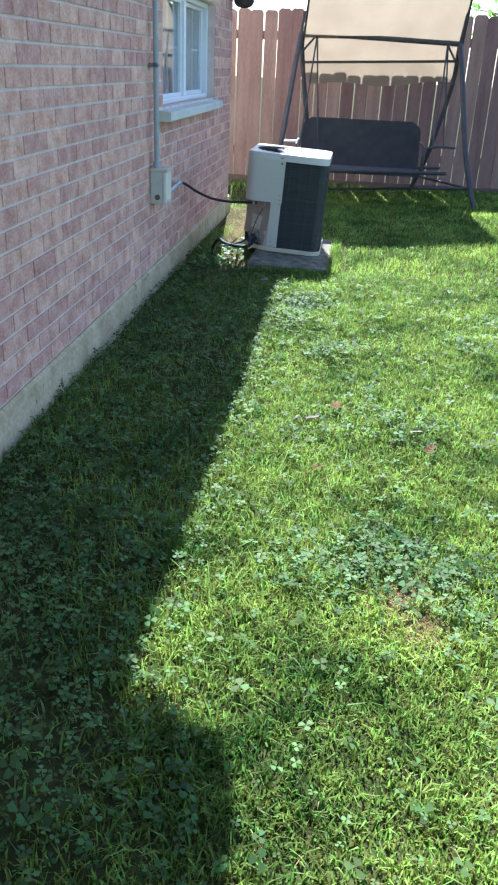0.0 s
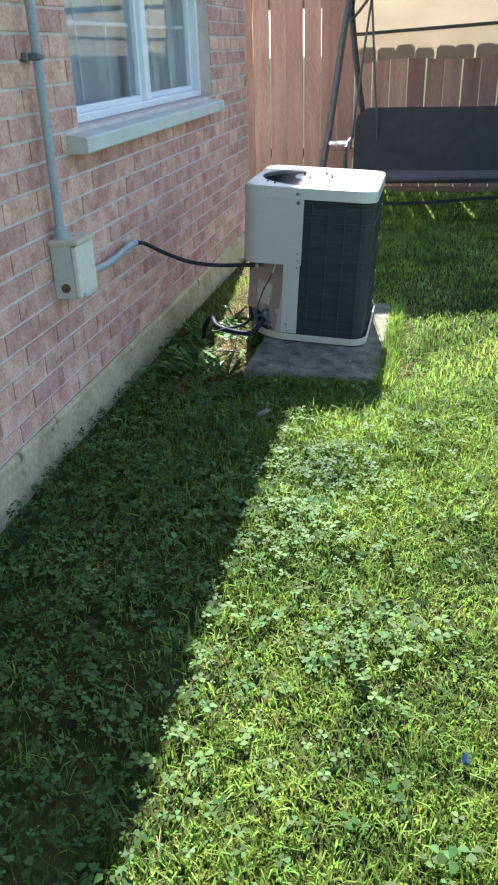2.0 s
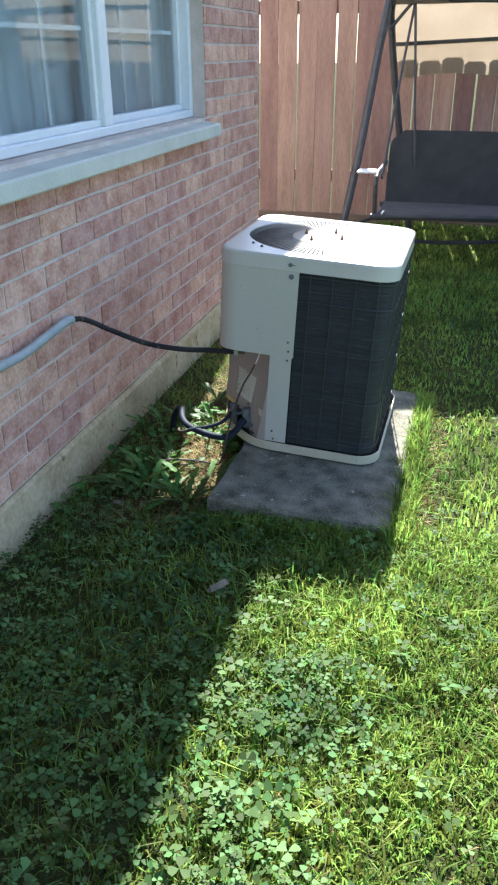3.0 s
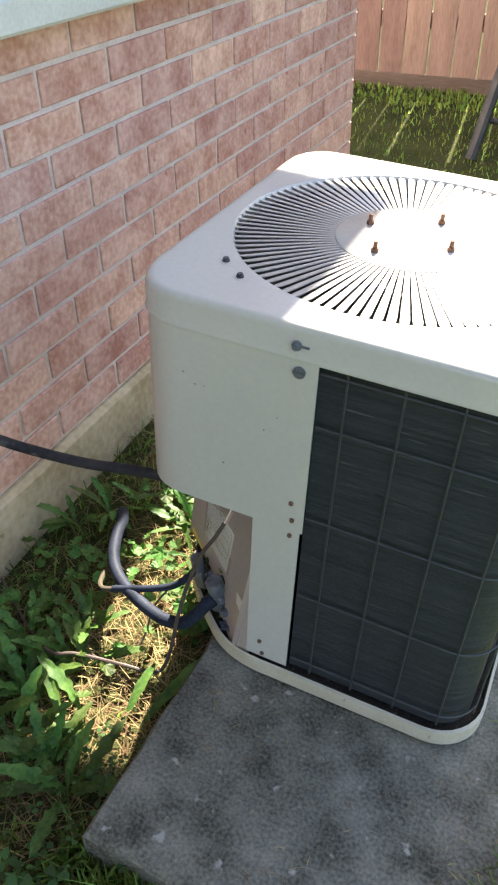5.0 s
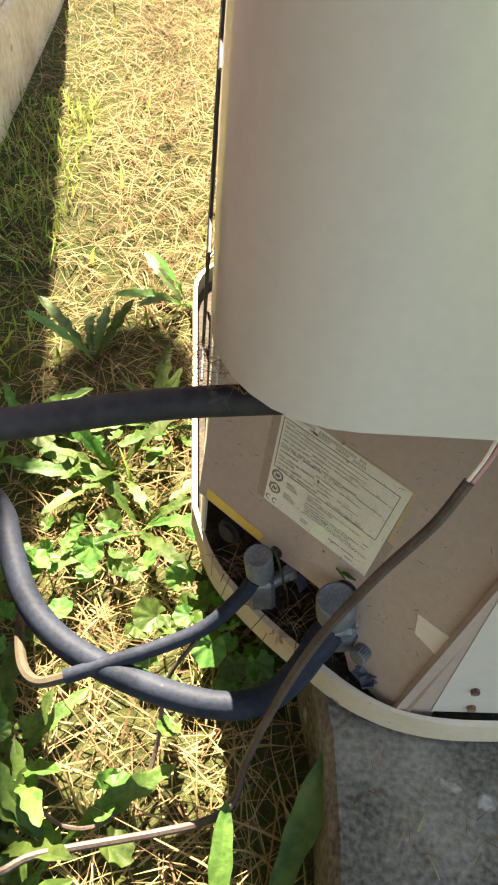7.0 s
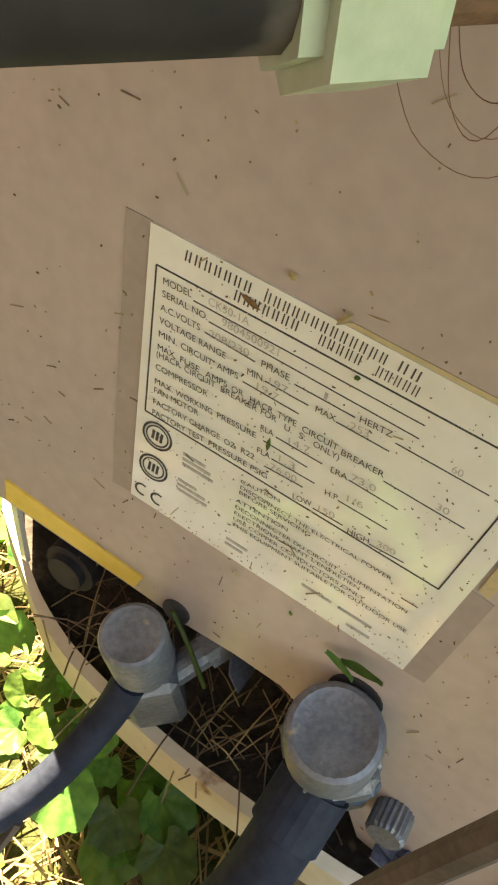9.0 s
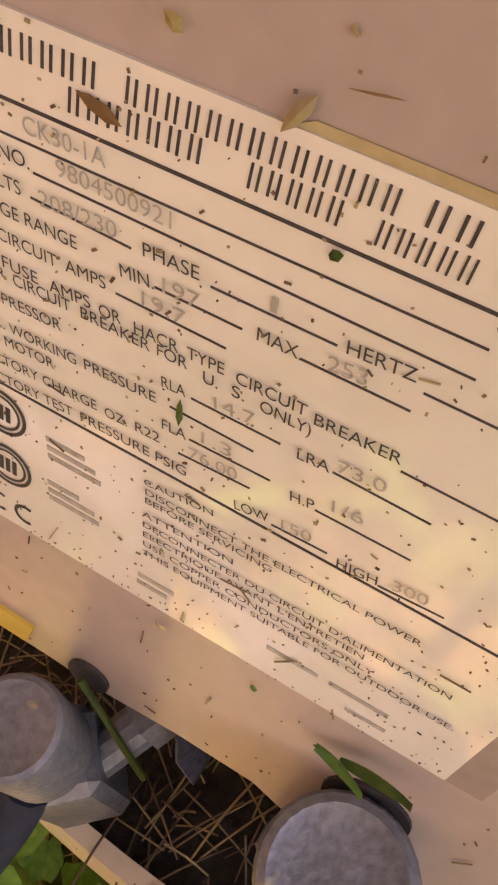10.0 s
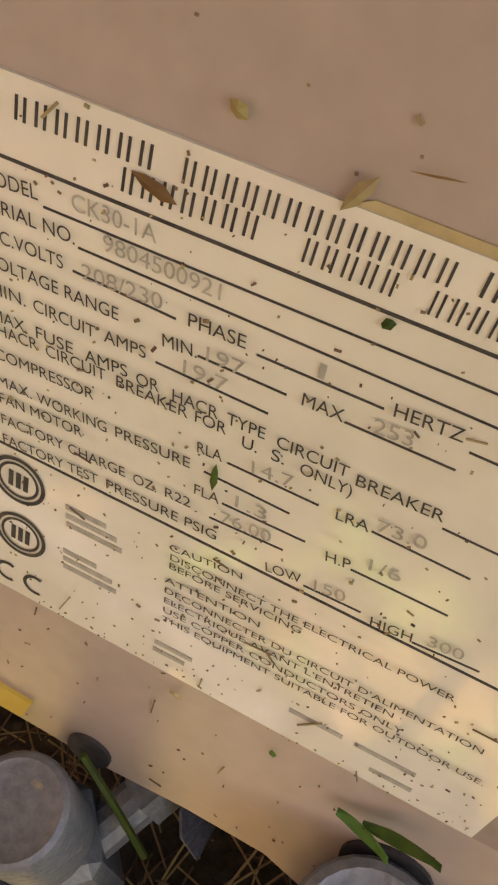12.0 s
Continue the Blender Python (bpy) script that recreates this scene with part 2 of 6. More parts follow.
def spline(points, steps=6):
    p = [Vector(q) for q in points]
    p = [2 * p[0] - p[1], *p, 2 * p[-1] - p[-2]]
    out = []
    for i in range(1, len(p) - 2):
        a, b, c, d = p[i - 1], p[i], p[i + 1], p[i + 2]
        for k in range(steps):
            s = k / steps
            out.append(0.5 * (2 * b + (c - a) * s + (2 * a - 5 * b + 4 * c - d) * s * s + (3 * b - a - 3 * c + d) * s ** 3))
    return out + [p[-2]]


def add_tube(bm, points, r, n=10, steps=6, taper=None):
    path = spline(points, steps) if steps > 1 else [Vector(p) for p in points]
    rings, up = [], Vector((0.31, 0.17, 0.93))
    for i, p in enumerate(path):
        way = (path[min(i + 1, len(path) - 1)] - path[max(i - 1, 0)]).normalized()
        side = way.cross(up)
        if side.length < 1e-3:
            side = way.orthogonal()
        side.normalize()
        up = side.cross(way).normalized()
        k = r if taper is None else r + (taper - r) * i / (len(path) - 1)
        rings.append([bm.verts.new(p + k * (math.cos(a) * side + math.sin(a) * up)) for a in (2 * math.pi * j / n for j in range(n))])
    for a, b in zip(rings, rings[1:]):
        for j in range(n):
            bm.faces.new((a[j], a[(j + 1) % n], b[(j + 1) % n], b[j]))
    bm.faces.new(rings[0][::-1])
    bm.faces.new(rings[-1])
    return bm


def tube(points, r, n=10, steps=6, taper=None):
    return add_tube(bmesh.new(), points, r, n, steps, taper)


def big_mesh(name, verts, loops, sizes, material):
    """A mesh of many small faces straight from arrays."""
    me = bpy.data.meshes.new(name)
    me.vertices.add(len(verts))
    me.vertices.foreach_set("co", np.asarray(verts, np.float32).ravel())
    me.loops.add(len(loops))
    me.loops.foreach_set("vertex_index", np.asarray(loops, np.int32))
    starts = np.concatenate([[0], np.cumsum(sizes)[:-1]]).astype(np.int32)
    me.polygons.add(len(sizes))
    me.polygons.foreach_set("loop_start", starts)
    me.update(calc_edges=True)
    me.materials.append(material)
    return me

# ---------------------------------------------------------------- ground, house, fence: the setting
GROUND = -0.10
HOUSE_END = 7.385
COURSE, BRICK_PITCH, JOINT = 0.0667, 0.204, 0.010
WALL_Z0 = 0.048


def ease(a, b, v):
    s = min(1.0, max(0.0, (v - a) / (b - a)))
    return s * s * (3 - 2 * s)


def ground_z(x, y):
    rise = 0.045 * ease(0.15, 0.65, x) * ease(2.2, 4.4, y) * (1 - 0.6 * ease(6.0, 8.5, y))
    return GROUND + rise + 0.010 * math.sin(1.7 * x + 0.6) * math.sin(1.3 * y) + 0.006 * math.sin(5.1 * x + 2.0) * math.sin(4.3 * y + 1.0)


def build_ground():
    bm = bmesh.new()
    xs = [-60, -20, -6, -2] + [-0.5 + 0.1 * i for i in range(56)] + [7, 12, 25, 60]
    ys = [-60, -20, -6, -2] + [0.12 * i for i in range(84)] + [11, 14, 30, 90]
    grid = [[bm.verts.new((x, y, ground_z(x, y) if -1 < x < 6 and -1 < y < 11 else GROUND)) for x in xs] for y in ys]
    for j in range(len(ys) - 1):
        for i in range(len(xs) - 1):
            bm.faces.new((grid[j][i], grid[j][i + 1], grid[j + 1][i + 1], grid[j + 1][i]))
    ob = part("ground", bm, SOIL, smooth=True, kind="structure")
    tagged(ob, "uneven lawn soil with thatch and bare brown spots", "ground")


build_ground()

WIN_Y0, WIN_Y1, WIN_Z0, WIN_Z1 = 4.90, 6.56, 0.852, 1.452


def build_house():
    # backing wall with the window opening through it; the bricks stand proud of its mortar face
    bm = bmesh.new()
    x0, x1 = -0.30, -0.0045
    add_box(bm, (x0, -5.0, WALL_Z0), (x1, WIN_Y0, 2.60))
    add_box(bm, (x0, WIN_Y1, WALL_Z0), (x1, HOUSE_END, 2.60))
    add_box(bm, (x0, WIN_Y0, WALL_Z0), (x1, WIN_Y1, WIN_Z0))
    add_box(bm, (x0, WIN_Y0, WIN_Z1), (x1, WIN_Y1, 2.60))
    wall = part("wall_east", bm, MORTAR, kind="structure")
    tagged(wall, "pinkish red brick house wall with pale mortar joints", "wall")
    bm = bmesh.new()
    add_box(bm, (-6.0, HOUSE_END - 0.30, WALL_Z0), (-0.301, HOUSE_END, 2.60))
    add_box(bm, (-6.0, -5.0, WALL_Z0), (-5.7, HOUSE_END - 0.301, 2.60))
    add_box(bm, (-5.699, -5.0, WALL_Z0), (-0.301, -4.7, 2.60))
    tagged(part("wall_back", bm, MORTAR, kind="structure"), "plain house walls out of view", "wall")
    # rough concrete foundation, a little proud of the bricks
    bm = bmesh.new()
    rng = random.Random(5)
    n = 120
    rows = []
    for i in range(n + 1):
        y = -5.0 + (HOUSE_END + 0.006 + 5.0) * i / n
        j = [rng.uniform(-0.003, 0.003) for _ in range(4)]
        rows.append([bm.verts.new(c) for c in ((0.020 + j[0], y, GROUND - 0.15), (0.016 + j[1], y, -0.03), (0.012 + j[2], y, WALL_Z0 - 0.012),
                                               (0.002 + j[3], y, WALL_Z0 - 0.001), (-0.30, y, WALL_Z0 - 0.001), (-0.30, y, GROUND - 0.15))])
    for a, b in zip(rows, rows[1:]):
        for k in range(5):
            bm.faces.new((a[k], a[k + 1], b[k + 1], b[k]))
    bm.faces.new(rows[0])
    bm.faces.new(rows[-1][::-1])
    tagged(part("foundation", bm, CONCRETE, kind="structure"), "rough tan concrete foundation strip under the bricks", "foundation")
    bm = box((-5.69, -4.69, 2.52), (-0.302, HOUSE_END - 0.302, 2.58))
    tagged(part("ceiling", bm, SOFFIT, kind="structure"), "plain white ceiling inside the house", "ceiling")
    bm = box((-5.69, -4.69, -0.02), (-0.302, HOUSE_END - 0.302, 0.02))
    tagged(part("floor", bm, GREYWOOD, kind="structure"), "plain dark floor inside the house", "floor")
    # gable roof: eave along the wall, rake at the far end, and an added rounded sheet nearer the start
    roof = thing("roof", pose(0, 0, 2.44))
    tagged(roof, "dark shingled gable roof with white soffit", "roof", kind="structure")
    for side, xa, xb in ((1, 0.40, -2.85), (-1, -6.1, -2.85)):
        bm = bmesh.new()
        run = abs(xb - xa)
        top = [bm.verts.new((x, y, z)) for x, z in ((xa, 0.06), (xb, 0.06 + 0.33 * run)) for y in (-5.3, HOUSE_END + 0.015)]
        low = [bm.verts.new((v.co.x, v.co.y, v.co.z - 0.06)) for v in top]
        bm.faces.new((top[0], top[1], top[3], top[2]))
        bm.faces.new((low[0], low[2], low[3], low[1]))
        for a, b in ((0, 1), (1, 3), (3, 2), (2, 0)):
            bm.faces.new((top[a], low[a], low[b], top[b]))
        part("roof_slope", bm, SHINGLE, roof)
    part("soffit", box((-0.0, -5.25, -0.025), (0.385, HOUSE_END + 0.01, -0.004)), SOFFIT, roof, "white soffit board")
    # unseen sheet, shaped to cast the rounded shadow on the lawn
    bm = bmesh.new()
    arc = [(0.40, -1.2), (0.40, 3.79)] + [(0.40 + 0.27 * math.sin(a), 3.52 + 0.27 * math.cos(a)) for a in (math.pi / 2 * k / 10 for k in range(1, 11))] + [(0.69, 3.0), (0.69, -1.2)]
    f = bm.faces.new([bm.verts.new((x, y, 0.0)) for x, y in arc])
    up = bmesh.ops.extrude_face_region(bm, geom=[f])["geom"]
    bmesh.ops.translate(bm, vec=(0, 0, 0.03), verts=[v for v in up if isinstance(v, bmesh.types.BMVert)])
    part("shadow_sheet", bm, SHINGLE, roof)
    # gable triangle over the far wall
    bm = bmesh.new()
    tri = [(-0.01, 2.44), (-2.85, 3.35), (-5.69, 2.44)]
    a = [bm.verts.new((x, HOUSE_END - 0.02, z + 0.02)) for x, z in tri]
    b = [bm.verts.new((x, HOUSE_END - 0.10, z + 0.02)) for x, z in tri]
    bm.faces.new(a)
    bm.faces.new(b[::-1])
    for i in range(3):
        bm.faces.new((a[i], b[i], b[(i + 1) % 3], a[(i + 1) % 3]))
    tagged(part("wall_gable", bm, MORTAR, kind="structure"), "plain gable end wall of the house", "wall")


build_house()


def build_window():
    win = thing("window_1", pose(-0.085, 0, 0))
    tagged(win, "white vinyl sliding window with muntin bars and drawn curtain", "window", kind="structure")
    y0, y1, z0, z1 = WIN_Y0 + 0.002, WIN_Y1 - 0.002, WIN_Z0 + 0.002, WIN_Z1 - 0.002
    w = 0.028
    mid = 5.76
    for name, a, b in (("window_frame", (y0, z0), (y1, z0 + w)), ("window_frame", (y0, z1 - w), (y1, z1)), ("window_frame", (y0, z0 + w), (y0 + w, z1 - w)),
                       ("window_frame", (y1 - w, z0 + w), (y1, z1 - w)), ("mullion", (mid - 0.03, z0 + w), (mid + 0.03, z1 - w))):
        part(name, box((-0.04, a[0], a[1]), (0.03, b[0], b[1]), 0.004), VINYL, win)
    for ya, yb, dx in ((y0 + w, mid - 0.03, 0.0), (mid + 0.03, y1 - w, -0.018)):
        za, zb = z0 + w, z1 - w
        sash = thing("sash")
        sash.parent = win
        for a, b in (((ya, za), (yb, za + 0.022)), ((ya, zb - 0.022), (yb, zb)), ((ya, za + 0.022), (ya + 0.02, zb - 0.022)), ((yb - 0.02, za + 0.022), (yb, zb - 0.022))):
            part("rail", box((-0.02 + dx, a[0], a[1]), (0.012 + dx, b[0], b[1]), 0.003), VINYL, sash)
        pane = part("pane", box((-0.012 + dx, ya + 0.02, za + 0.022), (-0.007 + dx, yb - 0.02, zb - 0.022)), GLASS, sash)
        pane.visible_shadow = False
        for k in (1, 2):
            y = ya + (yb - ya) * k / 3
            part("muntin", box((-0.028 + dx, y - 0.006, za + 0.02), (-0.018 + dx, y + 0.006, zb - 0.02)), VINYL, sash)
        part("muntin", box((-0.030 + dx, ya + 0.02, 1.150), (-0.020 + dx, yb - 0.02, 1.163)), VINYL, sash)
    # curtain hanging behind the panes
    bm = bmesh.new()
    n = 90
    a, b = [], []
    for i in range(n + 1):
        y = WIN_Y0 + 0.01 + (WIN_Y1 - WIN_Y0 - 0.02) * i / n
        x = -0.165 + 0.004 * math.sin(i * 0.9)
        a.append(bm.verts.new((x, y, WIN_Z0 + 0.004)))
        b.append(bm.verts.new((x, y, WIN_Z1 - 0.004)))
    for i in range(n):
        bm.faces.new((a[i], a[i + 1], b[i + 1], b[i]))
    bmesh.ops.solidify(bm, geom=bm.faces[:], thickness=0.003)
    cur = part("curtain", bm, BLIND, smooth=True)
    tagged(cur, "pale grey curtain hanging closed behind the window", "curtain")
    # sloped stone sill
    bm = bmesh.new()
    prof = [(-0.14, 0.785), (0.062, 0.785), (0.066, 0.790), (0.066, 0.828), (0.060, 0.834), (-0.14, 0.851)]
    ends = [[bm.verts.new((x, y, z)) for x, z in prof] for y in (4.80, 6.545)]
    bm.faces.new(ends[0][::-1])
    bm.faces.new(ends[1])
    for i in range(len(prof)):
        j = (i + 1) % len(prof)
        bm.faces.new((ends[0][i], ends[0][j], ends[1][j], ends[1][i]))
    tagged(part("window_sill", bm, STONE, kind="structure"), "pale stone window sill sloping outward", "window sill")


build_window()

FENCE_Y = 9.42


def build_fence():
    fence = thing("fence", pose(0, FENCE_Y, GROUND))
    tagged(fence, "reddish cedar privacy fence with narrow gaps between boards", "fence", kind="structure")
    rng = random.Random(11)
    bm = bmesh.new()
    w, h, th, ear = 0.133, 1.70, 0.016, 0.022
    prof = [(-w / 2, 0.03), (w / 2, 0.03), (w / 2, h - ear), (w / 2 - ear, h), (-w / 2 + ear, h), (-w / 2, h - ear)]
    a = [bm.verts.new((x, 0, z)) for x, z in prof]
    b = [bm.verts.new((x, th, z)) for x, z in prof]
    bm.faces.new(a)
    bm.faces.new(b[::-1])
    for i in range(6):
        j = (i + 1) % 6
        bm.faces.new((a[i], b[i], b[j], a[j]))
    me = mesh_of("board", bm, CEDAR)
    x = -3.0
    while x < 6.2:
        piece("board", me, fence, pose(x, rng.uniform(-0.003, 0.003), rng.uniform(-0.015, 0.015), 0, rng.uniform(-0.25, 0.25), rng.uniform(-1, 1)))
        x += 0.1405 + rng.uniform(-0.002, 0.002)
    for z in (0.30, 1.42):
        part("rail", box((-3.1, th + 0.004, z), (6.3, th + 0.042, z + 0.085), 0.003), CEDAR, fence)
    part("kickboard", box((-3.1, -0.020, -0.03), (6.3, -0.006, 0.075), 0.003), GREYWOOD, fence, "dark weathered kickboard at the ground")
    for x in (-2.4, 0.05, 2.5, 4.9):
        part("post", box((x, th + 0.044, -0.1), (x + 0.09, th + 0.134, 1.62), 0.004), CEDAR, fence)


build_fence()

# ---------------------------------------------------------------- the condenser unit
AC = pose(0.636, 5.62, 0.012, 0, 3.2, 0)
AC_IN = AC.inverted()
HX, HY, AC_H = 0.252, 0.266, 0.588


def to_ac(*p):
    return AC_IN @ Vector(p)


def rounded(hx, hy, radii, n=8):
    """Outline of a rounded rectangle, anticlockwise from the front-left corner. radii: front-left, front-right, back-right, back-left."""
    out = []
    for (sx, sy), r, a0 in zip(((-1, -1), (1, -1), (1, 1), (-1, 1)), radii, (180, 270, 0, 90)):
        for k in range(n + 1):
            a = radians(a0 + 90 * k / n)
            out.append((sx * (hx - r) + r * math.cos(a), sy * (hy - r) + r * math.sin(a)))
    return out


def polar(outline, n):
    """The outline cut by n rays from the centre."""
    res = []
    for k in range(n):
        d = Vector((math.cos(2 * math.pi * k / n), math.sin(2 * math.pi * k / n)))
        best = 0
        for (ax, ay), (bx, by) in zip(outline, outline[1:] + outline[:1]):
            e = Vector((bx - ax, by - ay))
            det = d.x * -e.y + d.y * e.x
            if abs(det) < 1e-12:
                continue
            t = (ax * -e.y + ay * e.x) / det
            s = (d.x * ay - d.y * ax) / det
            if t > 0 and -1e-6 <= s <= 1 + 1e-6:
                best = max(best, t)
        res.append((d.x * best, d.y * best))
    return res


def rings(bm, loops, close=True):
    vs = [[bm.verts.new(c) for c in loop] for loop in loops]
    n = len(vs[0])
    for a, b in zip(vs, vs[1:]):
        for j in range(n if close else n - 1):
            bm.faces.new((a[j], a[(j + 1) % n], b[(j + 1) % n], b[j]))
    return vs


def ribbon(points, z0, z1, thick):
    """A bent sheet along plan points, from z0 to z1, thick inwards (to the left of the way)."""
    bm = bmesh.new()
    inner = []
    for i, p in enumerate(points):
        a, b = Vector(points[max(i - 1, 0)]), Vector(points[min(i + 1, len(points) - 1)])
        d = (b - a).normalized()
        inner.append((p[0] - d.y * thick, p[1] + d.x * thick))
    n = len(points)
    lo, hi = [bm.verts.new((*p, z0)) for p in points], [bm.verts.new((*p, z1)) for p in points]
    li, hi2 = [bm.verts.new((*p, z0)) for p in inner], [bm.verts.new((*p, z1)) for p in inner]
    for i in range(n - 1):
        bm.faces.new((lo[i], lo[i + 1], hi[i + 1], hi[i]))
        bm.faces.new((li[i + 1], li[i], hi2[i], hi2[i + 1]))
        bm.faces.new((hi[i], hi[i + 1], hi2[i + 1], hi2[i]))
        bm.faces.new((lo[i + 1], lo[i], li[i], li[i + 1]))
    bm.faces.new((lo[0], hi[0], hi2[0], li[0]))
    bm.faces.new((lo[-1], li[-1], hi2[-1], hi[-1]))
    return bm


ac = thing("air_conditioner", AC)
tagged(ac, "beige outdoor air conditioner condenser leaning on its concrete pad", "air conditioner")
LEFT = 0.2485
OUT = [(max(x, -LEFT + (x + HX) * 0.9), y) for x, y in rounded(HX, HY, (0.068, 0.06, 0.06, 0.06))]
N = 96
R_FAN = 0.221


def build_cap():
    def ring(inset, z):
        left = LEFT + 0.0010 - inset
        return [(max(x, -left + (x + HX) * 0.9), y, z) for x, y in polar(rounded(HX + 0.0010 - inset, HY + 0.0010 - inset, (0.068 - inset * 0.5,) + (0.060 - inset * 0.5,) * 3), N)]

    bm = bmesh.new()
    circle = [(R_FAN * math.cos(2 * math.pi * k / N), R_FAN * math.sin(2 * math.pi * k / N)) for k in range(N)]
    outer = [ring(0.004, 0.546), ring(-0.0006, 0.546), ring(-0.0010, 0.548), ring(-0.0006, 0.5505), ring(0.0, 0.5525), ring(0.0, 0.5790), ring(0.0004, 0.5820), ring(0.0016, 0.5850), ring(0.0036, 0.5872), ring(0.0060, AC_H), ring(0.010, AC_H)]
    rings(bm, outer + [[(x, y, AC_H) for x, y in circle], [(x * 0.985, y * 0.985, AC_H - 0.004) for x, y in circle], [(x * 0.985, y * 0.985, AC_H - 0.016) for x, y in circle]])
    part("top_cap", bm, BEIGE, ac, "beige enamel top cap with rounded corners", True)
    me_bm = bmesh.new()
    # one radial louver: a pinched, twisted blade
    sect = [(0.090, 0.0021, 6), (0.13, 0.0032, 8), (0.17, 0.0043, 10), (0.208, 0.0053, 11), (0.2155, 0.0047, 11), (0.2200, 0.0022, 7)]
    top, bot = [], []
    for r, w, ang in sect:
        c, s = math.cos(radians(ang)), math.sin(radians(ang))
        row = [(r, -w * c, AC_H - 0.0015 - 2 * w * s), (r, w * c, AC_H - 0.0015)]
        top.append([me_bm.verts.new(p) for p in row])
        bot.append([me_bm.verts.new((p[0], p[1], p[2] - 0.0012)) for p in row])
    for a, b in zip(top, top[1:]):
        me_bm.faces.new((a[0], b[0], b[1], a[1]))
    for a, b in zip(bot, bot[1:]):
        me_bm.faces.new((a[0], a[1], b[1], b[0]))
    louver = mesh_of("louver", me_bm, BEIGE, True)
    count = 96
    for k in range(count):
        piece("louver", louver, ac, Matrix.Rotation(2 * math.pi * k / count, 4, "Z"))
    # hub plate with an embossed ring
    bm = bmesh.new()
    n = 48
    prof = [(0.0922, -0.010), (0.0925, -0.001), (0.090, 0.001), (0.050, 0.0016), (0.047, 0.0030), (0.043, 0.0032), (0.040, 0.0016), (0.012, 0.0022)]
    loops = [[(r * math.cos(2 * math.pi * k / n), r * math.sin(2 * math.pi * k / n), AC_H + dz) for k in range(n)] for r, dz in prof]
    vs = rings(bm, loops)
    bm.faces.new(vs[-1])
    hub = part("hub_plate", bm, BEIGE, ac, "beige round fan hub plate", True)
    for ang, far in ((165, 0.058), (248, 0.067), (345, 0.058), (68, 0.067)):
        x, y = far * math.cos(radians(ang)), far * math.sin(radians(ang))
        bm = cyl(0.0030, 0.013, pose(x, y, AC_H + 0.008), 10, 0.0027)
        add_cyl(bm, 0.0050, 0.005, pose(x, y, AC_H + 0.0038), 6)
        part("stud", bm, RUST, hub, "rusty motor stud with nut")
    # well under the louvers, the shade inside it put into its grey
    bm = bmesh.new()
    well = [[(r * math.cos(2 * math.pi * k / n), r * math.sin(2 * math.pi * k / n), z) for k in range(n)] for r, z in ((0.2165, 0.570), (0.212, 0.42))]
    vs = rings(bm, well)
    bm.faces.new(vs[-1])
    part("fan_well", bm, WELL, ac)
    for k in range(3):
        bm = box((0.02, -0.035, -0.002), (0.19, 0.035, 0.002), 0.0, pose(0, 0, 0.50, 22, 0, 0))
        bmesh.ops.transform(bm, matrix=Matrix.Rotation(2 * math.pi * k / 3 + 0.4, 4, "Z"), verts=bm.verts)
        part("fan_blade", bm, GREY_METAL, ac)
    for wx, wy in ((0.498, 5.451), (0.530, 5.422)):
        p = to_ac(wx, wy, 0.60)
        bm = cyl(0.0034, 0.005, pose(p.x, p.y, AC_H + 0.002), 6)
        add_cyl(bm, 0.0046, 0.0016, pose(p.x, p.y, AC_H + 0.0008), 14)
        part("screw", bm, STEEL_DARK, ac, "small dark hex screw")


build_cap()

PANEL_X, NOTCH_X, COVER_Z = -0.013, -0.080, 0.299


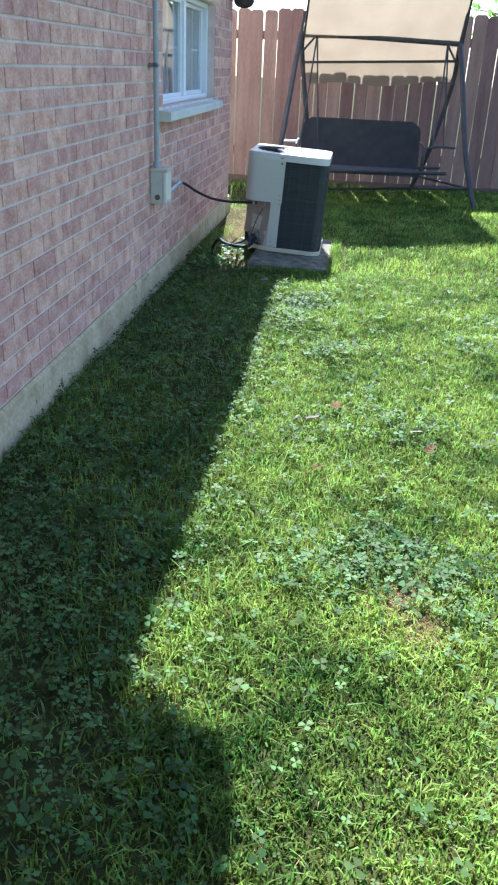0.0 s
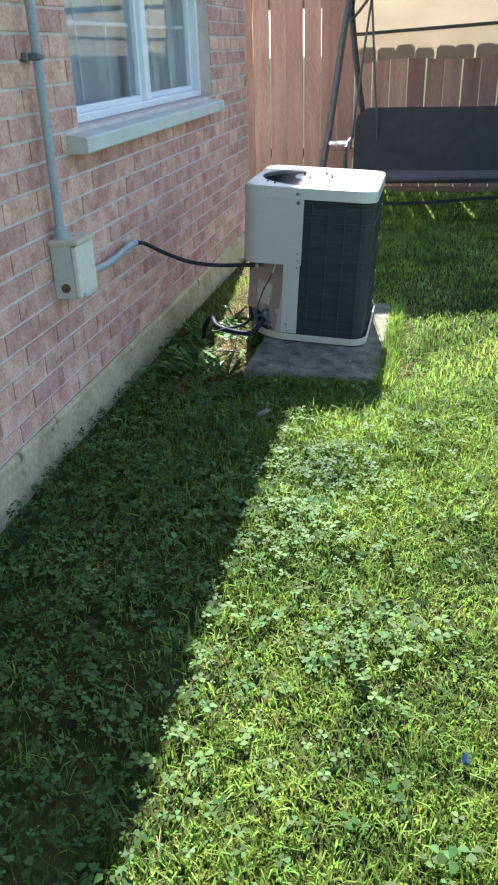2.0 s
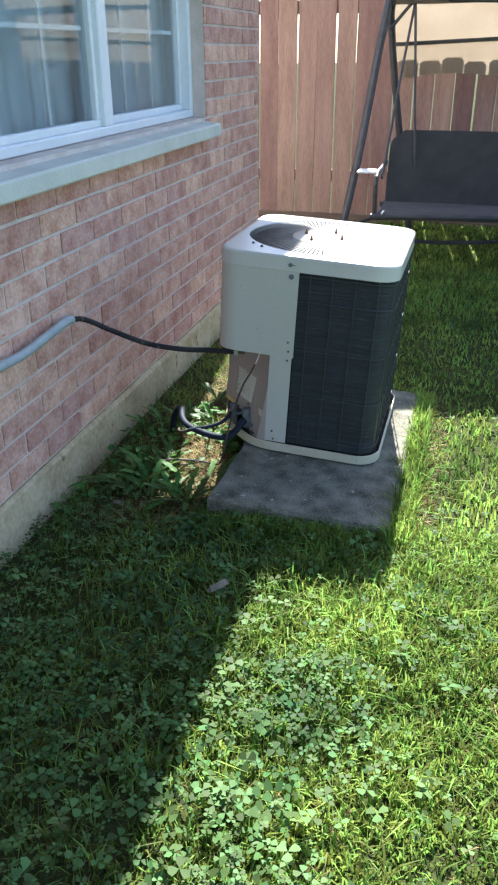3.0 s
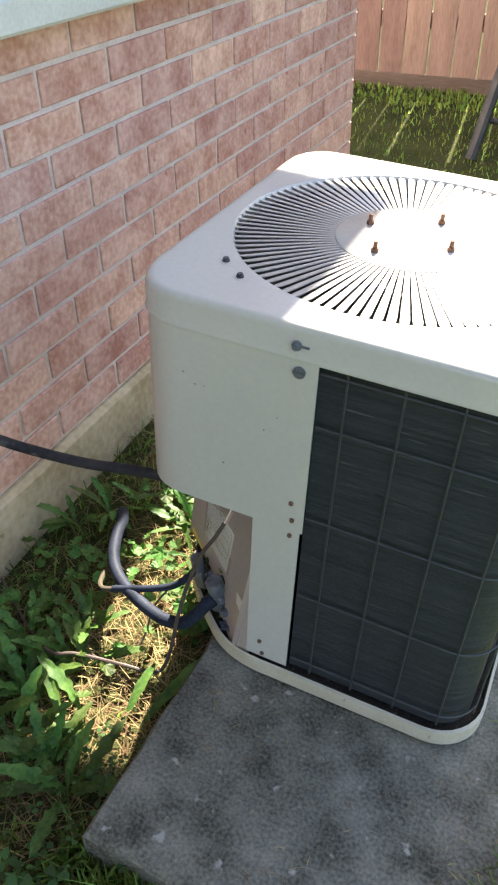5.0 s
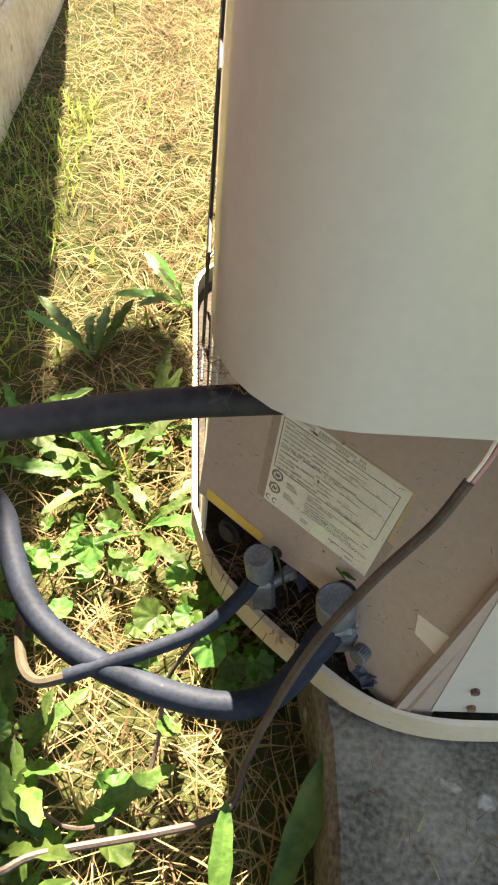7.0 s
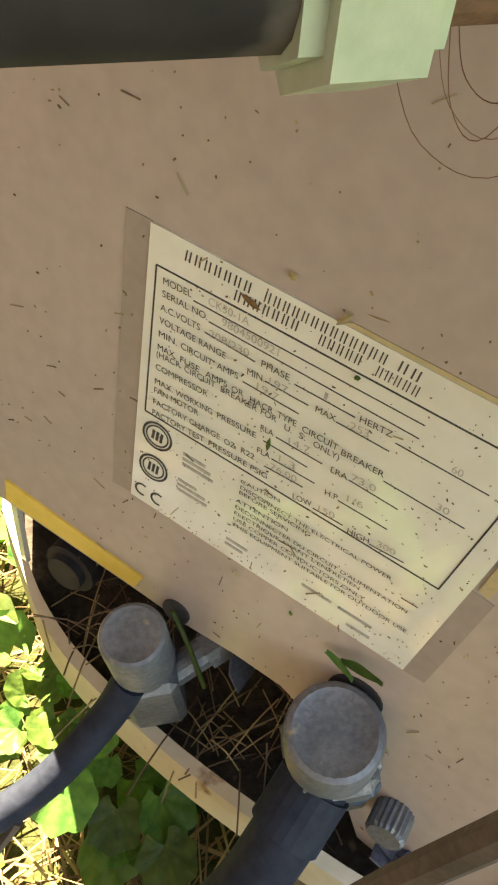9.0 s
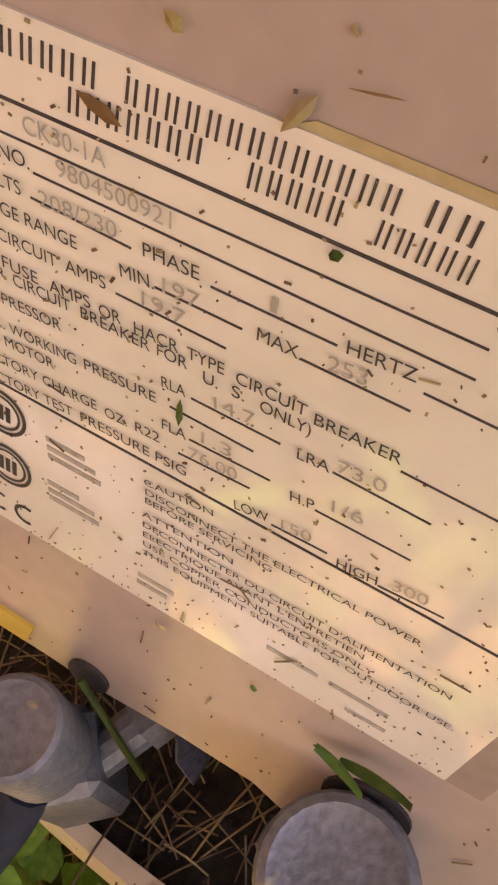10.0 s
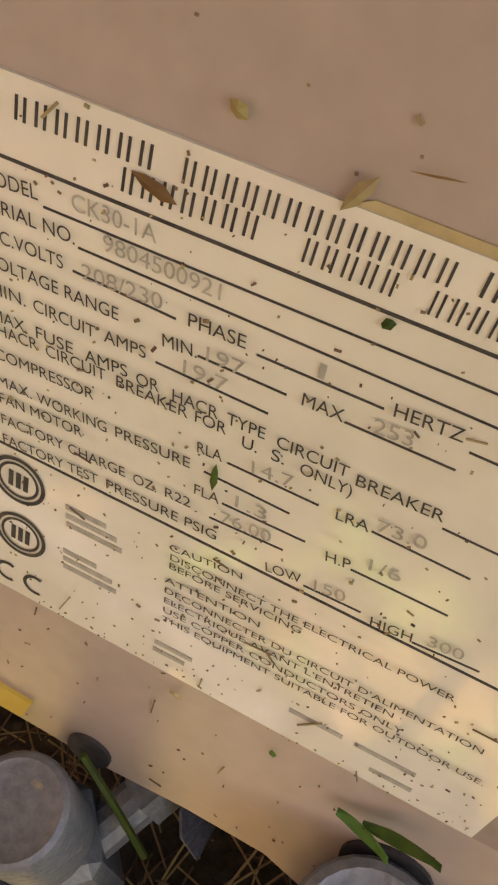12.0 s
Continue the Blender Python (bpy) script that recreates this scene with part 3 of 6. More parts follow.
def build_body():
    # upper cover of the wiring box: wraps from the left side round the front corner
    corner = OUT[:9]
    pts = [(-LEFT, 0.02), (-LEFT, -HY + 0.072)] + corner + [(-HX + 0.076, -HY), (PANEL_X, -HY)]
    part("corner_cover", ribbon(pts, COVER_Z, 0.5455, 0.0022), BEIGE, ac, "beige wraparound wiring cover", True)
    # narrow post under it beside the coil
    part("corner_post", ribbon([(NOTCH_X - 0.0005, -HY + 0.0015), (PANEL_X - 0.004, -HY + 0.0015)], 0.026, COVER_Z + 0.012, 0.003), BEIGE, ac)
    part("post_flange", ribbon([(NOTCH_X + 0.0015, -HY + 0.045), (NOTCH_X + 0.0015, -HY + 0.004)], 0.026, COVER_Z + 0.012, 0.003), TAUPE, ac)
    part("cover_floor", box((-HX + 0.02, -HY + 0.07, COVER_Z + 0.012), (PANEL_X, -0.06, COVER_Z + 0.016)), TAUPE, ac)
    # coil wrapped round the other sides
    o = rounded(HX - 0.010, HY - 0.010, (0.05, 0.05, 0.05, 0.05))
    run = [(PANEL_X - 0.002, -HY + 0.010)] + o[9:36] + [(-HX + 0.010, -0.085)]
    part("coil", ribbon(run, 0.024, 0.5455, 0.012), COIL, ac, "black condenser coil fins", True)
    g = rounded(HX - 0.003, HY - 0.003, (0.055, 0.055, 0.055, 0.055))
    wrap = [(PANEL_X + 0.002, -HY + 0.003)] + g[9:36] + [(-HX + 0.003, 0.03)]
    guard = thing("wire_guard")
    guard.parent = ac
    tagged(guard, "black coated wire guard over the coil")
    for z in (0.05, 0.185, 0.325, 0.465, 0.535):
        part("guard_wire", tube([(*p, z) for p in wrap], 0.0016, 6, 1), WIRE, guard)
    length, acc = 0.062, 0.03
    spots = []
    for p, q in zip(wrap, wrap[1:]):
        d = Vector((q[0] - p[0], q[1] - p[1]))
        while acc < d.length:
            spots.append((p[0] + d.x * acc / d.length, p[1] + d.y * acc / d.length))
            acc += length
        acc -= d.length
    upright = mesh_of("guard_wire", tube([(0, 0, 0.03), (0, 0, 0.545)], 0.0016, 6, 1), WIRE)
    for x, y in spots:
        piece("guard_wire", upright, guard, pose(x, y, 0))
    # left rear strip at the recess
    part("side_post", ribbon([(-LEFT + 0.004, -0.070), (-LEFT + 0.004, -0.114), (-LEFT + 0.005, -0.1185), (-LEFT + 0.007, -0.121)], 0.026, COVER_Z + 0.01, 0.002), BEIGE, ac)
    # base pan with a raised rim, its front-left corner cut on a large radius
    def pan_outline(grow):
        back = rounded(HX + 0.006 + grow, HY + 0.004 + grow, (0.07, 0.07, 0.07, 0.07), 8)[9:]
        k = grow * 0.8
        cut = [(-LEFT + 0.001 - grow, -0.095), (-0.2405 - k, -0.122), (-0.233 - k, -0.142 - k), (-0.219 - k, -0.165 - k), (-0.190 - k, -0.198 - k), (-0.160 - k, -0.226 - k), (-0.135 - k, -0.247 - k), (-0.112, -0.2605 - k), (-0.088, -0.2675 - k), (-0.060, -HY - 0.004 - grow), (-0.03, -HY - 0.004 - grow)]
        return [(p.x, p.y) for p in spline([(x, y, 0) for x, y in cut], 4)] + back

    bo, bi = pan_outline(0.004), pan_outline(0.0)
    bm = bmesh.new()
    rings(bm, [[(x, y, 0.004) for x, y in bi], [(x, y, 0.0) for x, y in bo], [(x, y, 0.025) for x, y in bo], [(x, y, 0.0262) for x, y in bi], [(x, y, 0.004) for x, y in bi]])
    part("base_pan", bm, RUSTY, ac, "chipped beige base pan rim with rust")
    bm = bmesh.new()
    bm.faces.new([bm.verts.new((x, y, 0.0075)) for x, y in pan_outline(-0.0006)])
    bm.faces.new([bm.verts.new((x, y, 0.003)) for x, y in pan_outline(-0.0006)][::-1])
    part("pan_floor", bm, DIRT, ac, "dirt covered pan floor")
    # black box added out of sight so that no light passes through the unit
    part("light_block", box((-HX + 0.13, -HY + 0.20, 0.009), (HX - 0.03, HY - 0.03, 0.40)), DARK, ac)
    for wx, wz in ((0.629, 0.578),):
        p = to_ac(wx, 5.35, wz)
        bm = cyl(0.0040, 0.005, pose(p.x, -HY - 0.0055, p.z, 90), 6)
        add_cyl(bm, 0.0058, 0.002, pose(p.x, -HY - 0.0030, p.z, 90), 14)
        add_box(bm, (p.x + 0.005, -HY - 0.0032, p.z - 0.0011), (p.x + 0.014, -HY - 0.0016, p.z + 0.0011))
        part("screw", bm, GREY_METAL, ac)
    bm = cyl(0.0072, 0.003, pose(-0.034, -HY - 0.001, 0.532, 90), 18)
    add_box(bm, (-0.041, -HY - 0.004, 0.531), (-0.027, -HY - 0.0022, 0.533))
    part("screw", bm, GREY_METAL, ac)
    for x, z in ((-0.030, 0.345), (-0.027, 0.318), (-0.029, 0.29), (-0.055, 0.035), (-0.060, 0.06)):
        part("screw", cyl(0.0031, 0.004, pose(x, -HY - (0.001 if z > 0.3 else -0.0005), z, 90), 6), RUST, ac)
    # scratches and chips in the enamel
    rng = random.Random(41)
    bm = bmesh.new()
    for k in range(6):
        x, z, a = rng.uniform(-0.185, -0.02), rng.uniform(0.325, 0.535), rng.uniform(0, 180)
        w = rng.uniform(0.0005, 0.0010)
        add_box(bm, (-w * rng.uniform(1, 2.4), -0.0002, -w * 0.6), (w, 0.0002, w * 0.6), 0, pose(x, -HY - 0.0002, z, 0, a, 0))
    part("paint_chips", bm, STEEL_DARK, ac, "dark paint chips", kind="stuff")
    p = to_ac(0.405, 5.42, 0.567)
    part("screw", cyl(0.0042, 0.004, pose(-LEFT - 0.002, p.y, 0.562, 0, 90, 0), 12), STEEL_DARK, ac)


build_body()

# label panel in the recess: a flat sheet across the corner, leaning back a little
PL_O = Vector((0.43958, 5.45997, 0.14549))
PL_U = Vector((0.7191, -0.6338, -0.1056))
PL_V = Vector((0.1723, 0.0254, 0.9478))
PL_N = PL_U.cross(PL_V).normalized()
PLATE = Matrix(((PL_U.x, PL_V.x, PL_N.x, PL_O.x), (PL_U.y, PL_V.y, PL_N.y, PL_O.y), (PL_U.z, PL_V.z, PL_N.z, PL_O.z), (0, 0, 0, 1)))
IN_AC = AC_IN @ PLATE


def on_plate(bm):
    bmesh.ops.transform(bm, matrix=IN_AC, verts=bm.verts)
    return bm


def quad_sheet(corners, z0, z1):
    bm = bmesh.new()
    lo = [bm.verts.new((u, v, z0)) for u, v in corners]
    hi = [bm.verts.new((u, v, z1)) for u, v in corners]
    bm.faces.new(hi)
    bm.faces.new(lo[::-1])
    for i in range(len(corners)):
        j = (i + 1) % len(corners)
        bm.faces.new((lo[i], lo[j], hi[j], hi[i]))
    return bm


def build_plate():
    part("label_panel", on_plate(quad_sheet([(-0.0535, -0.0445), (0.012, -0.0445), (0.028, -0.0450), (0.046, -0.0430), (0.064, -0.0430), (0.078, -0.050), (0.094, -0.070), (0.112, -0.098), (0.163, -0.107), (0.166, 0.20), (-0.0740, 0.185)], -0.003, 0.0)), TAUPE, ac, "taupe enamel access panel with specks")
    bm = bmesh.new()
    ends = [[bm.verts.new((x, y, z)) for x, z in ((-0.108, 0.006), (NOTCH_X + 0.002, 0.006), (NOTCH_X + 0.002, 0.20), (NOTCH_X - 0.0010, 0.20))] for y in (-HY + 0.0022, -HY + 0.007)]
    bm.faces.new(ends[0])
    bm.faces.new(ends[1][::-1])
    for i in range(4):
        bm.faces.new((ends[0][i], ends[0][(i + 1) % 4], ends[1][(i + 1) % 4], ends[1][i]))
    part("panel_flange", bm, TAUPE, ac)
    part("cavity_back", on_plate(quad_sheet([(-0.045, -0.085), (0.155, -0.085), (0.155, 0.0), (-0.052, 0.0)], -0.045, -0.041)), TAUPE, ac)
    # yellow strip, sticker
    part("tape_strip", on_plate(quad_sheet([(-0.0455, -0.0425), (0.008, -0.0425), (0.010, -0.0350), (-0.0462, -0.0325)], 0.0, 0.0008)), YELLOW, ac, "yellow tape strip")
    part("sticker", on_plate(quad_sheet([(0.1356, -0.0145), (0.1575, -0.0195), (0.1606, -0.0170), (0.1568, 0.0040), (0.1306, 0.0031)], 0.0, 0.0006)), STICKER, ac, "torn cream sticker")
    # the nameplate with its yellowed glue edges
    part("glue_edge", on_plate(quad_sheet([(0.034, 0.084), (0.092, 0.0865), (0.0935, 0.040), (0.0905, 0.0405), (0.0900, 0.0885), (0.040, 0.0872)], 0.0, 0.0003)), ADHESIVE, ac, "yellowed glue stain")
    part("film_margin", on_plate(quad_sheet([(-0.0068, -0.0010), (0.0002, -0.0004), (-0.0080, 0.0852), (-0.0150, 0.0850)], 0.0, 0.00025)), MARGIN, ac, "dull clear film margin of the nameplate")
    part("film_margin", on_plate(quad_sheet([(0.0883, -0.0006), (0.0948, -0.0004), (0.0952, 0.0390), (0.0888, 0.0395)], 0.0, 0.00025)), MARGIN, ac, "dull clear film margin of the nameplate")
    plate = part("nameplate", on_plate(quad_sheet([(0.0, -0.0005), (0.0885, 0.0), (0.0900, 0.0873), (-0.0082, 0.0850)], 0.0, 0.0006)), PAPER, ac, "aged cream paper nameplate with rating table")
    def line(u0, v0, u1, v1, w=0.00028, material=INK, name="ruled_line"):
        d = Vector((u1 - u0, v1 - v0)).normalized()
        s = Vector((-d.y, d.x)) * w
        c = [(u0 - s.x, v0 - s.y), (u1 - s.x, v1 - s.y), (u1 + s.x, v1 + s.y), (u0 + s.x, v0 + s.y)]
        part(name, on_plate(quad_sheet(c, 0.0006, 0.00072)), material, plate)

    def text(body, u0, v0, u1, v1, size, material=INK):
        """One printed word along its baseline from (u0, v0) to (u1, v1), in mm on the plate."""
        cu = bpy.data.curves.new("lettering", "FONT")
        cu.body, cu.size = body, 1.0
        ob = bpy.data.objects.new("lettering", cu)
        scene.collection.objects.link(ob)
        bpy.context.view_layer.update()
        me = bpy.data.meshes.new_from_object(ob.evaluated_get(bpy.context.evaluated_depsgraph_get()))
        bpy.data.objects.remove(ob)
        co = np.empty(len(me.vertices) * 3, np.float32)
        me.vertices.foreach_get("co", co)
        wide = np.ptp(co[0::3])
        sx, sy = math.hypot(u1 - u0, v1 - v0) / 1000 / wide, size / 1000 / 0.70
        slant = -0.097
        m = Matrix(((sx, slant * sy, 0, 0), (0, sy, 0, 0), (0, 0, 1, 0.0009), (0, 0, 0, 1)))
        turn = Matrix.Translation((u0 / 1000, v0 / 1000, 0)) @ Matrix.Rotation(math.atan2(v1 - v0, u1 - u0), 4, "Z")
        me.transform(IN_AC @ turn @ m)
        me.materials.append(material)
        ob = new("lettering", me)
        ob.parent = plate

    def letter_bars(n, u0, v0, u1, v1, h):
        """A word of n characters as n plain upright bars."""
        bm = bmesh.new()
        for k in range(n):
            f = (k + 0.12) / n
            u, v, w = u0 + (u1 - u0) * f, v0 + (v1 - v0) * f, (u1 - u0) / n
            for a, b in ((0.0, 0.13), (0.42, 0.55)):
                add_box(bm, ((u + a * w) / 1000, v / 1000, 0.0006), ((u + b * w) / 1000, (v + h) / 1000, 0.00072))
        part("print_bar", on_plate(bm), INK, plate)

    def bar(u0, v0, u1, h, material=INK):
        c = [(u0 / 1000, v0 / 1000), (u1 / 1000, v0 / 1000 + (u1 - u0) * 0.00002), (u1 / 1000 - h * 0.0001, (v0 + h) / 1000 + (u1 - u0) * 0.00002), (u0 / 1000 - h * 0.0001, (v0 + h) / 1000)]
        part("print_bar", on_plate(quad_sheet(c, 0.0006, 0.00072)), material, plate)

    # maker's name and address as bars
    letter_bars(7, 1.2, 80.7, 18.4, 81.5, 2.6)
    letter_bars(13, 20.9, 81.5, 49.9, 82.4, 2.6)
    letter_bars(2, 51.7, 82.7, 57.5, 82.6, 2.6)
    letter_bars(7, 14.4, 78.0, 30.6, 79.0, 2.6)
    letter_bars(5, 34.9, 78.8, 45.3, 79.2, 2.6)
    letter_bars(5, 48.2, 79.0, 58.3, 79.4, 2.6)
    # frame of the table
    line(-0.0050, 0.0760, 0.0845, 0.0786, 0.0002)
    line(-0.0007, 0.0333, 0.0833, 0.0344, 0.0002)
    line(-0.0050, 0.0760, -0.0007, 0.0333, 0.0002)
    line(0.0845, 0.0786, 0.0833, 0.0344, 0.0002)
    # the rating table, word by word
    text("MODEL", -2.5, 72.4, 4.9, 73.0, 1.75)
    text("SERIAL NO.", -2.1, 69.2, 10.0, 69.7, 1.75)
    text("A.C.VOLTS", -1.8, 65.5, 8.9, 66.0, 1.75)
    text("VOLTAGE RANGE", -1.5, 62.0, 16.7, 62.6, 1.75)
    text("MIN.", -1.1, 58.2, 4.0, 58.5, 1.75)
    text("CIRCUIT", 5.2, 58.5, 13.9, 58.7, 1.75)
    text("AMPS", 15.2, 58.9, 20.9, 59.2, 1.75)
    text("MAX.", -0.7, 54.4, 4.5, 54.6, 1.75)
    text("FUSE", 5.7, 54.7, 11.1, 54.8, 1.75)
    text("AMPS", 13.0, 54.8, 19.0, 55.3, 1.75)
    text("OR", 20.2, 55.0, 23.3, 55.3, 1.75)
    text("HACR", 25.1, 55.1, 31.2, 55.5, 1.75)
    text("TYPE", 32.5, 55.5, 37.5, 55.8, 1.75)
    text("CIRCUIT", 39.0, 55.6, 48.1, 56.0, 1.75)
    text("BREAKER", 49.1, 55.5, 59.7, 56.1, 1.75)
    text("(HACR", -0.6, 52.2, 6.2, 52.8, 1.75)
    text("CIRCUIT", 7.4, 52.7, 16.1, 53.2, 1.75)
    text("BREAKER", 17.5, 53.2, 27.5, 53.5, 1.75)
    text("FOR", 28.5, 53.6, 32.7, 53.8, 1.75)
    text("U.", 35.0, 53.2, 37.0, 53.3, 1.75)
    text("S.", 38.9, 53.4, 40.6, 53.5, 1.75)
    text("ONLY)", 42.7, 53.4, 49.3, 53.6, 1.75)
    text("COMPRESSOR", -0.1, 48.4, 14.8, 49.3, 1.75)
    text("MAX.", 0.4, 44.0, 5.7, 44.4, 1.75)
    text("WORKING", 6.7, 44.3, 17.4, 45.0, 1.75)
    text("PRESSURE", 18.5, 45.1, 29.4, 45.9, 1.75)
    text("FAN MOTOR", 0.7, 41.1, 13.8, 42.1, 1.75)
    text("FACTORY CHARGE", 1.1, 37.4, 20.9, 38.8, 1.75)
    text("OZ.", 22.3, 38.6, 25.8, 38.9, 1.75)
    text("R22", 27.0, 39.0, 30.8, 39.2, 1.75)
    text("FACTORY TEST", 1.5, 33.8, 17.1, 35.0, 1.75)
    text("PRESSURE PSIG", 18.4, 35.1, 35.5, 35.7, 1.75)
    text("PHASE", 25.0, 66.1, 32.1, 66.5, 1.75)
    text("HERTZ", 49.6, 66.6, 57.2, 67.2, 1.75)
    text("MIN.", 22.5, 62.0, 26.9, 62.5, 1.75)
    text("MAX.", 40.0, 62.8, 45.4, 63.0, 1.75)
    text("RLA", 29.8, 49.1, 33.2, 49.4, 1.75)
    text("FLA", 30.8, 42.1, 34.4, 42.3, 1.75)
    text("LRA", 48.7, 49.2, 52.9, 49.6, 1.75)
    text("H.P.", 49.8, 41.8, 53.5, 42.4, 1.75)
    text("LOW", 43.3, 34.7, 48.3, 35.7, 1.75)
    text("HIGH", 58.6, 34.5, 64.2, 35.2, 1.75)
    text("CK30-1A", 9.2, 73.7, 19.6, 74.1, 2.00, FADED)
    text("9804500921", 13.5, 70.6, 28.0, 70.9, 2.00, FADED)
    text("208/230", 11.3, 65.9, 21.7, 66.6, 2.00, FADED)
    text("197", 27.4, 62.7, 32.2, 62.9, 2.00, FADED)
    text("19.7", 25.0, 59.6, 30.8, 59.7, 2.00, FADED)
    text("1", 39.1, 67.1, 39.9, 67.1, 2.00, FADED)
    text("253", 48.4, 63.5, 52.9, 63.9, 2.00, FADED)
    text("14.7", 36.6, 49.9, 42.1, 50.6, 2.00, FADED)
    text("73.0", 53.6, 50.4, 59.7, 51.0, 2.00, FADED)
    text("1.3", 35.7, 43.3, 40.1, 43.5, 2.00, FADED)
    text("76.00", 35.3, 39.5, 42.5, 40.1, 2.00, FADED)
    text("1/6", 54.4, 43.7, 58.5, 44.2, 2.00, FADED)
    text("150", 49.6, 35.6, 53.9, 36.2, 2.00, FADED)
    text("300", 66.0, 36.0, 70.7, 36.5, 2.00, FADED)
    text("60", 71.0, 67.4, 73.5, 67.5, 1.9, FADED)
    text("30", 72.4, 56.2, 75.4, 56.3, 1.9, FADED)
    line(0.0056, 0.0724, 0.0620, 0.0742, 0.00013)
    line(0.0104, 0.0694, 0.0623, 0.0705, 0.00013)
    line(0.0100, 0.0662, 0.0235, 0.0661, 0.00013)
    line(0.0336, 0.0663, 0.0486, 0.0668, 0.00013)
    line(0.0270, 0.0627, 0.0382, 0.0630, 0.00013)
    line(0.0221, 0.0592, 0.0369, 0.0594, 0.00013)
    line(0.0454, 0.0630, 0.0582, 0.0634, 0.00013)
    line(0.0340, 0.0495, 0.0464, 0.0498, 0.00013)
    line(0.0314, 0.0463, 0.0435, 0.0463, 0.00013)
    line(0.0534, 0.0498, 0.0660, 0.0498, 0.00013)
    line(0.0349, 0.0425, 0.0467, 0.0430, 0.00013)
    line(0.0338, 0.0390, 0.0445, 0.0397, 0.00013)
    line(0.0533, 0.0422, 0.0663, 0.0425, 0.00013)
    line(0.0488, 0.0353, 0.0570, 0.0357, 0.00013)
    line(0.0645, 0.0350, 0.0735, 0.0358, 0.00013)
    line(0.0585, 0.0663, 0.0800, 0.0668, 0.00013)
    line(0.0602, 0.0551, 0.0800, 0.0553, 0.00013)
    # approval marks as plain rings, and two letter-like arcs
    for u, v in ((4.3, 27.2), (5.2, 15.2)):
        bm = bmesh.new()
        for r0, r1 in ((0.0040, 0.0047), (0.0031, 0.0036)):
            vs = [[bm.verts.new((u / 1000 + r * math.cos(2 * math.pi * k / 32), v / 1000 + r * math.sin(2 * math.pi * k / 32), 0.00075)) for k in range(32)] for r in (r0, r1)]
            for k in range(32):
                bm.faces.new((vs[0][k], vs[0][(k + 1) % 32], vs[1][(k + 1) % 32], vs[1][k]))
        for du in (-0.0013, 0.0, 0.0013):
            add_box(bm, (u / 1000 + du - 0.0004, v / 1000 - 0.0016, 0.0007), (u / 1000 + du + 0.0004, v / 1000 + 0.0016, 0.00078))
        part("approval_mark", on_plate(bm), INK, plate)
    for u in (3.2, 8.6):
        bm = bmesh.new()
        vs = [[bm.verts.new((u / 1000 + r * math.cos(a), 0.0042 + r * math.sin(a), 0.00075)) for a in (radians(60 + 240 * k / 16) for k in range(17))] for r in (0.0017, 0.0024)]
        for k in range(16):
            bm.faces.new((vs[0][k], vs[0][k + 1], vs[1][k + 1], vs[1][k]))
        part("approval_mark", on_plate(bm), INK, plate)
    for v, ws in ((26.4, (12.6, 19.5)), (24.6, (12.8, 21.5)), (22.8, (13.0, 22.6)), (16.4, (13.0, 19.0)), (14.6, (13.2, 22.0)), (12.8, (13.4, 23.0))):
        bar(ws[0], v, ws[1], 1.0, FADED)
    # the caution lines
    text("CAUTION", 29.7, 29.3, 40.8, 30.8, 1.30)
    text("DISCONNECT THE ELECTRICAL POWER", 30.0, 27.4, 73.2, 28.2, 1.30)
    text("BEFORE SERVICING", 30.2, 25.5, 51.1, 26.0, 1.30)
    text("ATTENTION", 30.2, 22.1, 45.7, 22.9, 1.30)
    text("DECONNECTER DU CIRCUIT D'ALIMENTATION", 30.5, 19.8, 80.6, 20.8, 1.30)
    text("ELECTRIQUE AVANT L'ENTRETIEN", 30.8, 17.5, 68.0, 18.5, 1.30)
    text("USE COPPER CONDUCTORS ONLY", 31.1, 15.2, 70.5, 16.0, 1.30)
    text("THIS EQUIPMENT SUITABLE FOR OUTDOOR USE.", 31.4, 13.0, 83.9, 14.1, 1.30)
    for u0, u1, v in ((31.2, 38, 6.0), (31.2, 37, 4.0), (55.0, 64, 7.0), (66, 76, 7.2), (70.0, 77.0, 3.0)):
        bar(u0, v, u1, 1.0, FADED)
    # specks of dry grass and dirt stuck to panel and plate
    rng = random.Random(3)
    bm = bmesh.new()
    for i in range(560):
        u, v = rng.uniform(-0.055, 0.165), rng.uniform(-0.05, 0.15)
        on = 0.0 < u < 0.088 and 0.0 < v < 0.086
        z = 0.0009 if on else 0.0003
        k = rng.random()
        ln, w = (rng.uniform(0.0001, 0.0005) * rng.uniform(0.5, 1.2), rng.uniform(0.00007, 0.00021)) if k < 0.9 else (rng.uniform(0.0010, 0.0026), rng.uniform(0.00008, 0.00016))
        add_box(bm, (-ln, -w, 0), (ln, w, 0.0002), 0, pose(u, v, z, 0, 0, rng.uniform(0, 180)))
    for i in range(380):
        u, v = rng.uniform(0.0, 0.088), 0.085 * rng.random() ** 1.4
        ln = rng.uniform(0.00007, 0.00026)
        add_box(bm, (-ln, -ln * 0.6, 0), (ln, ln * 0.6, 0.0001), 0, pose(u, v, 0.0009, 0, 0, rng.uniform(0, 180)))
    part("dirt_specks", on_plate(bm), DEBRIS, ac, "dry grass specks", kind="stuff")
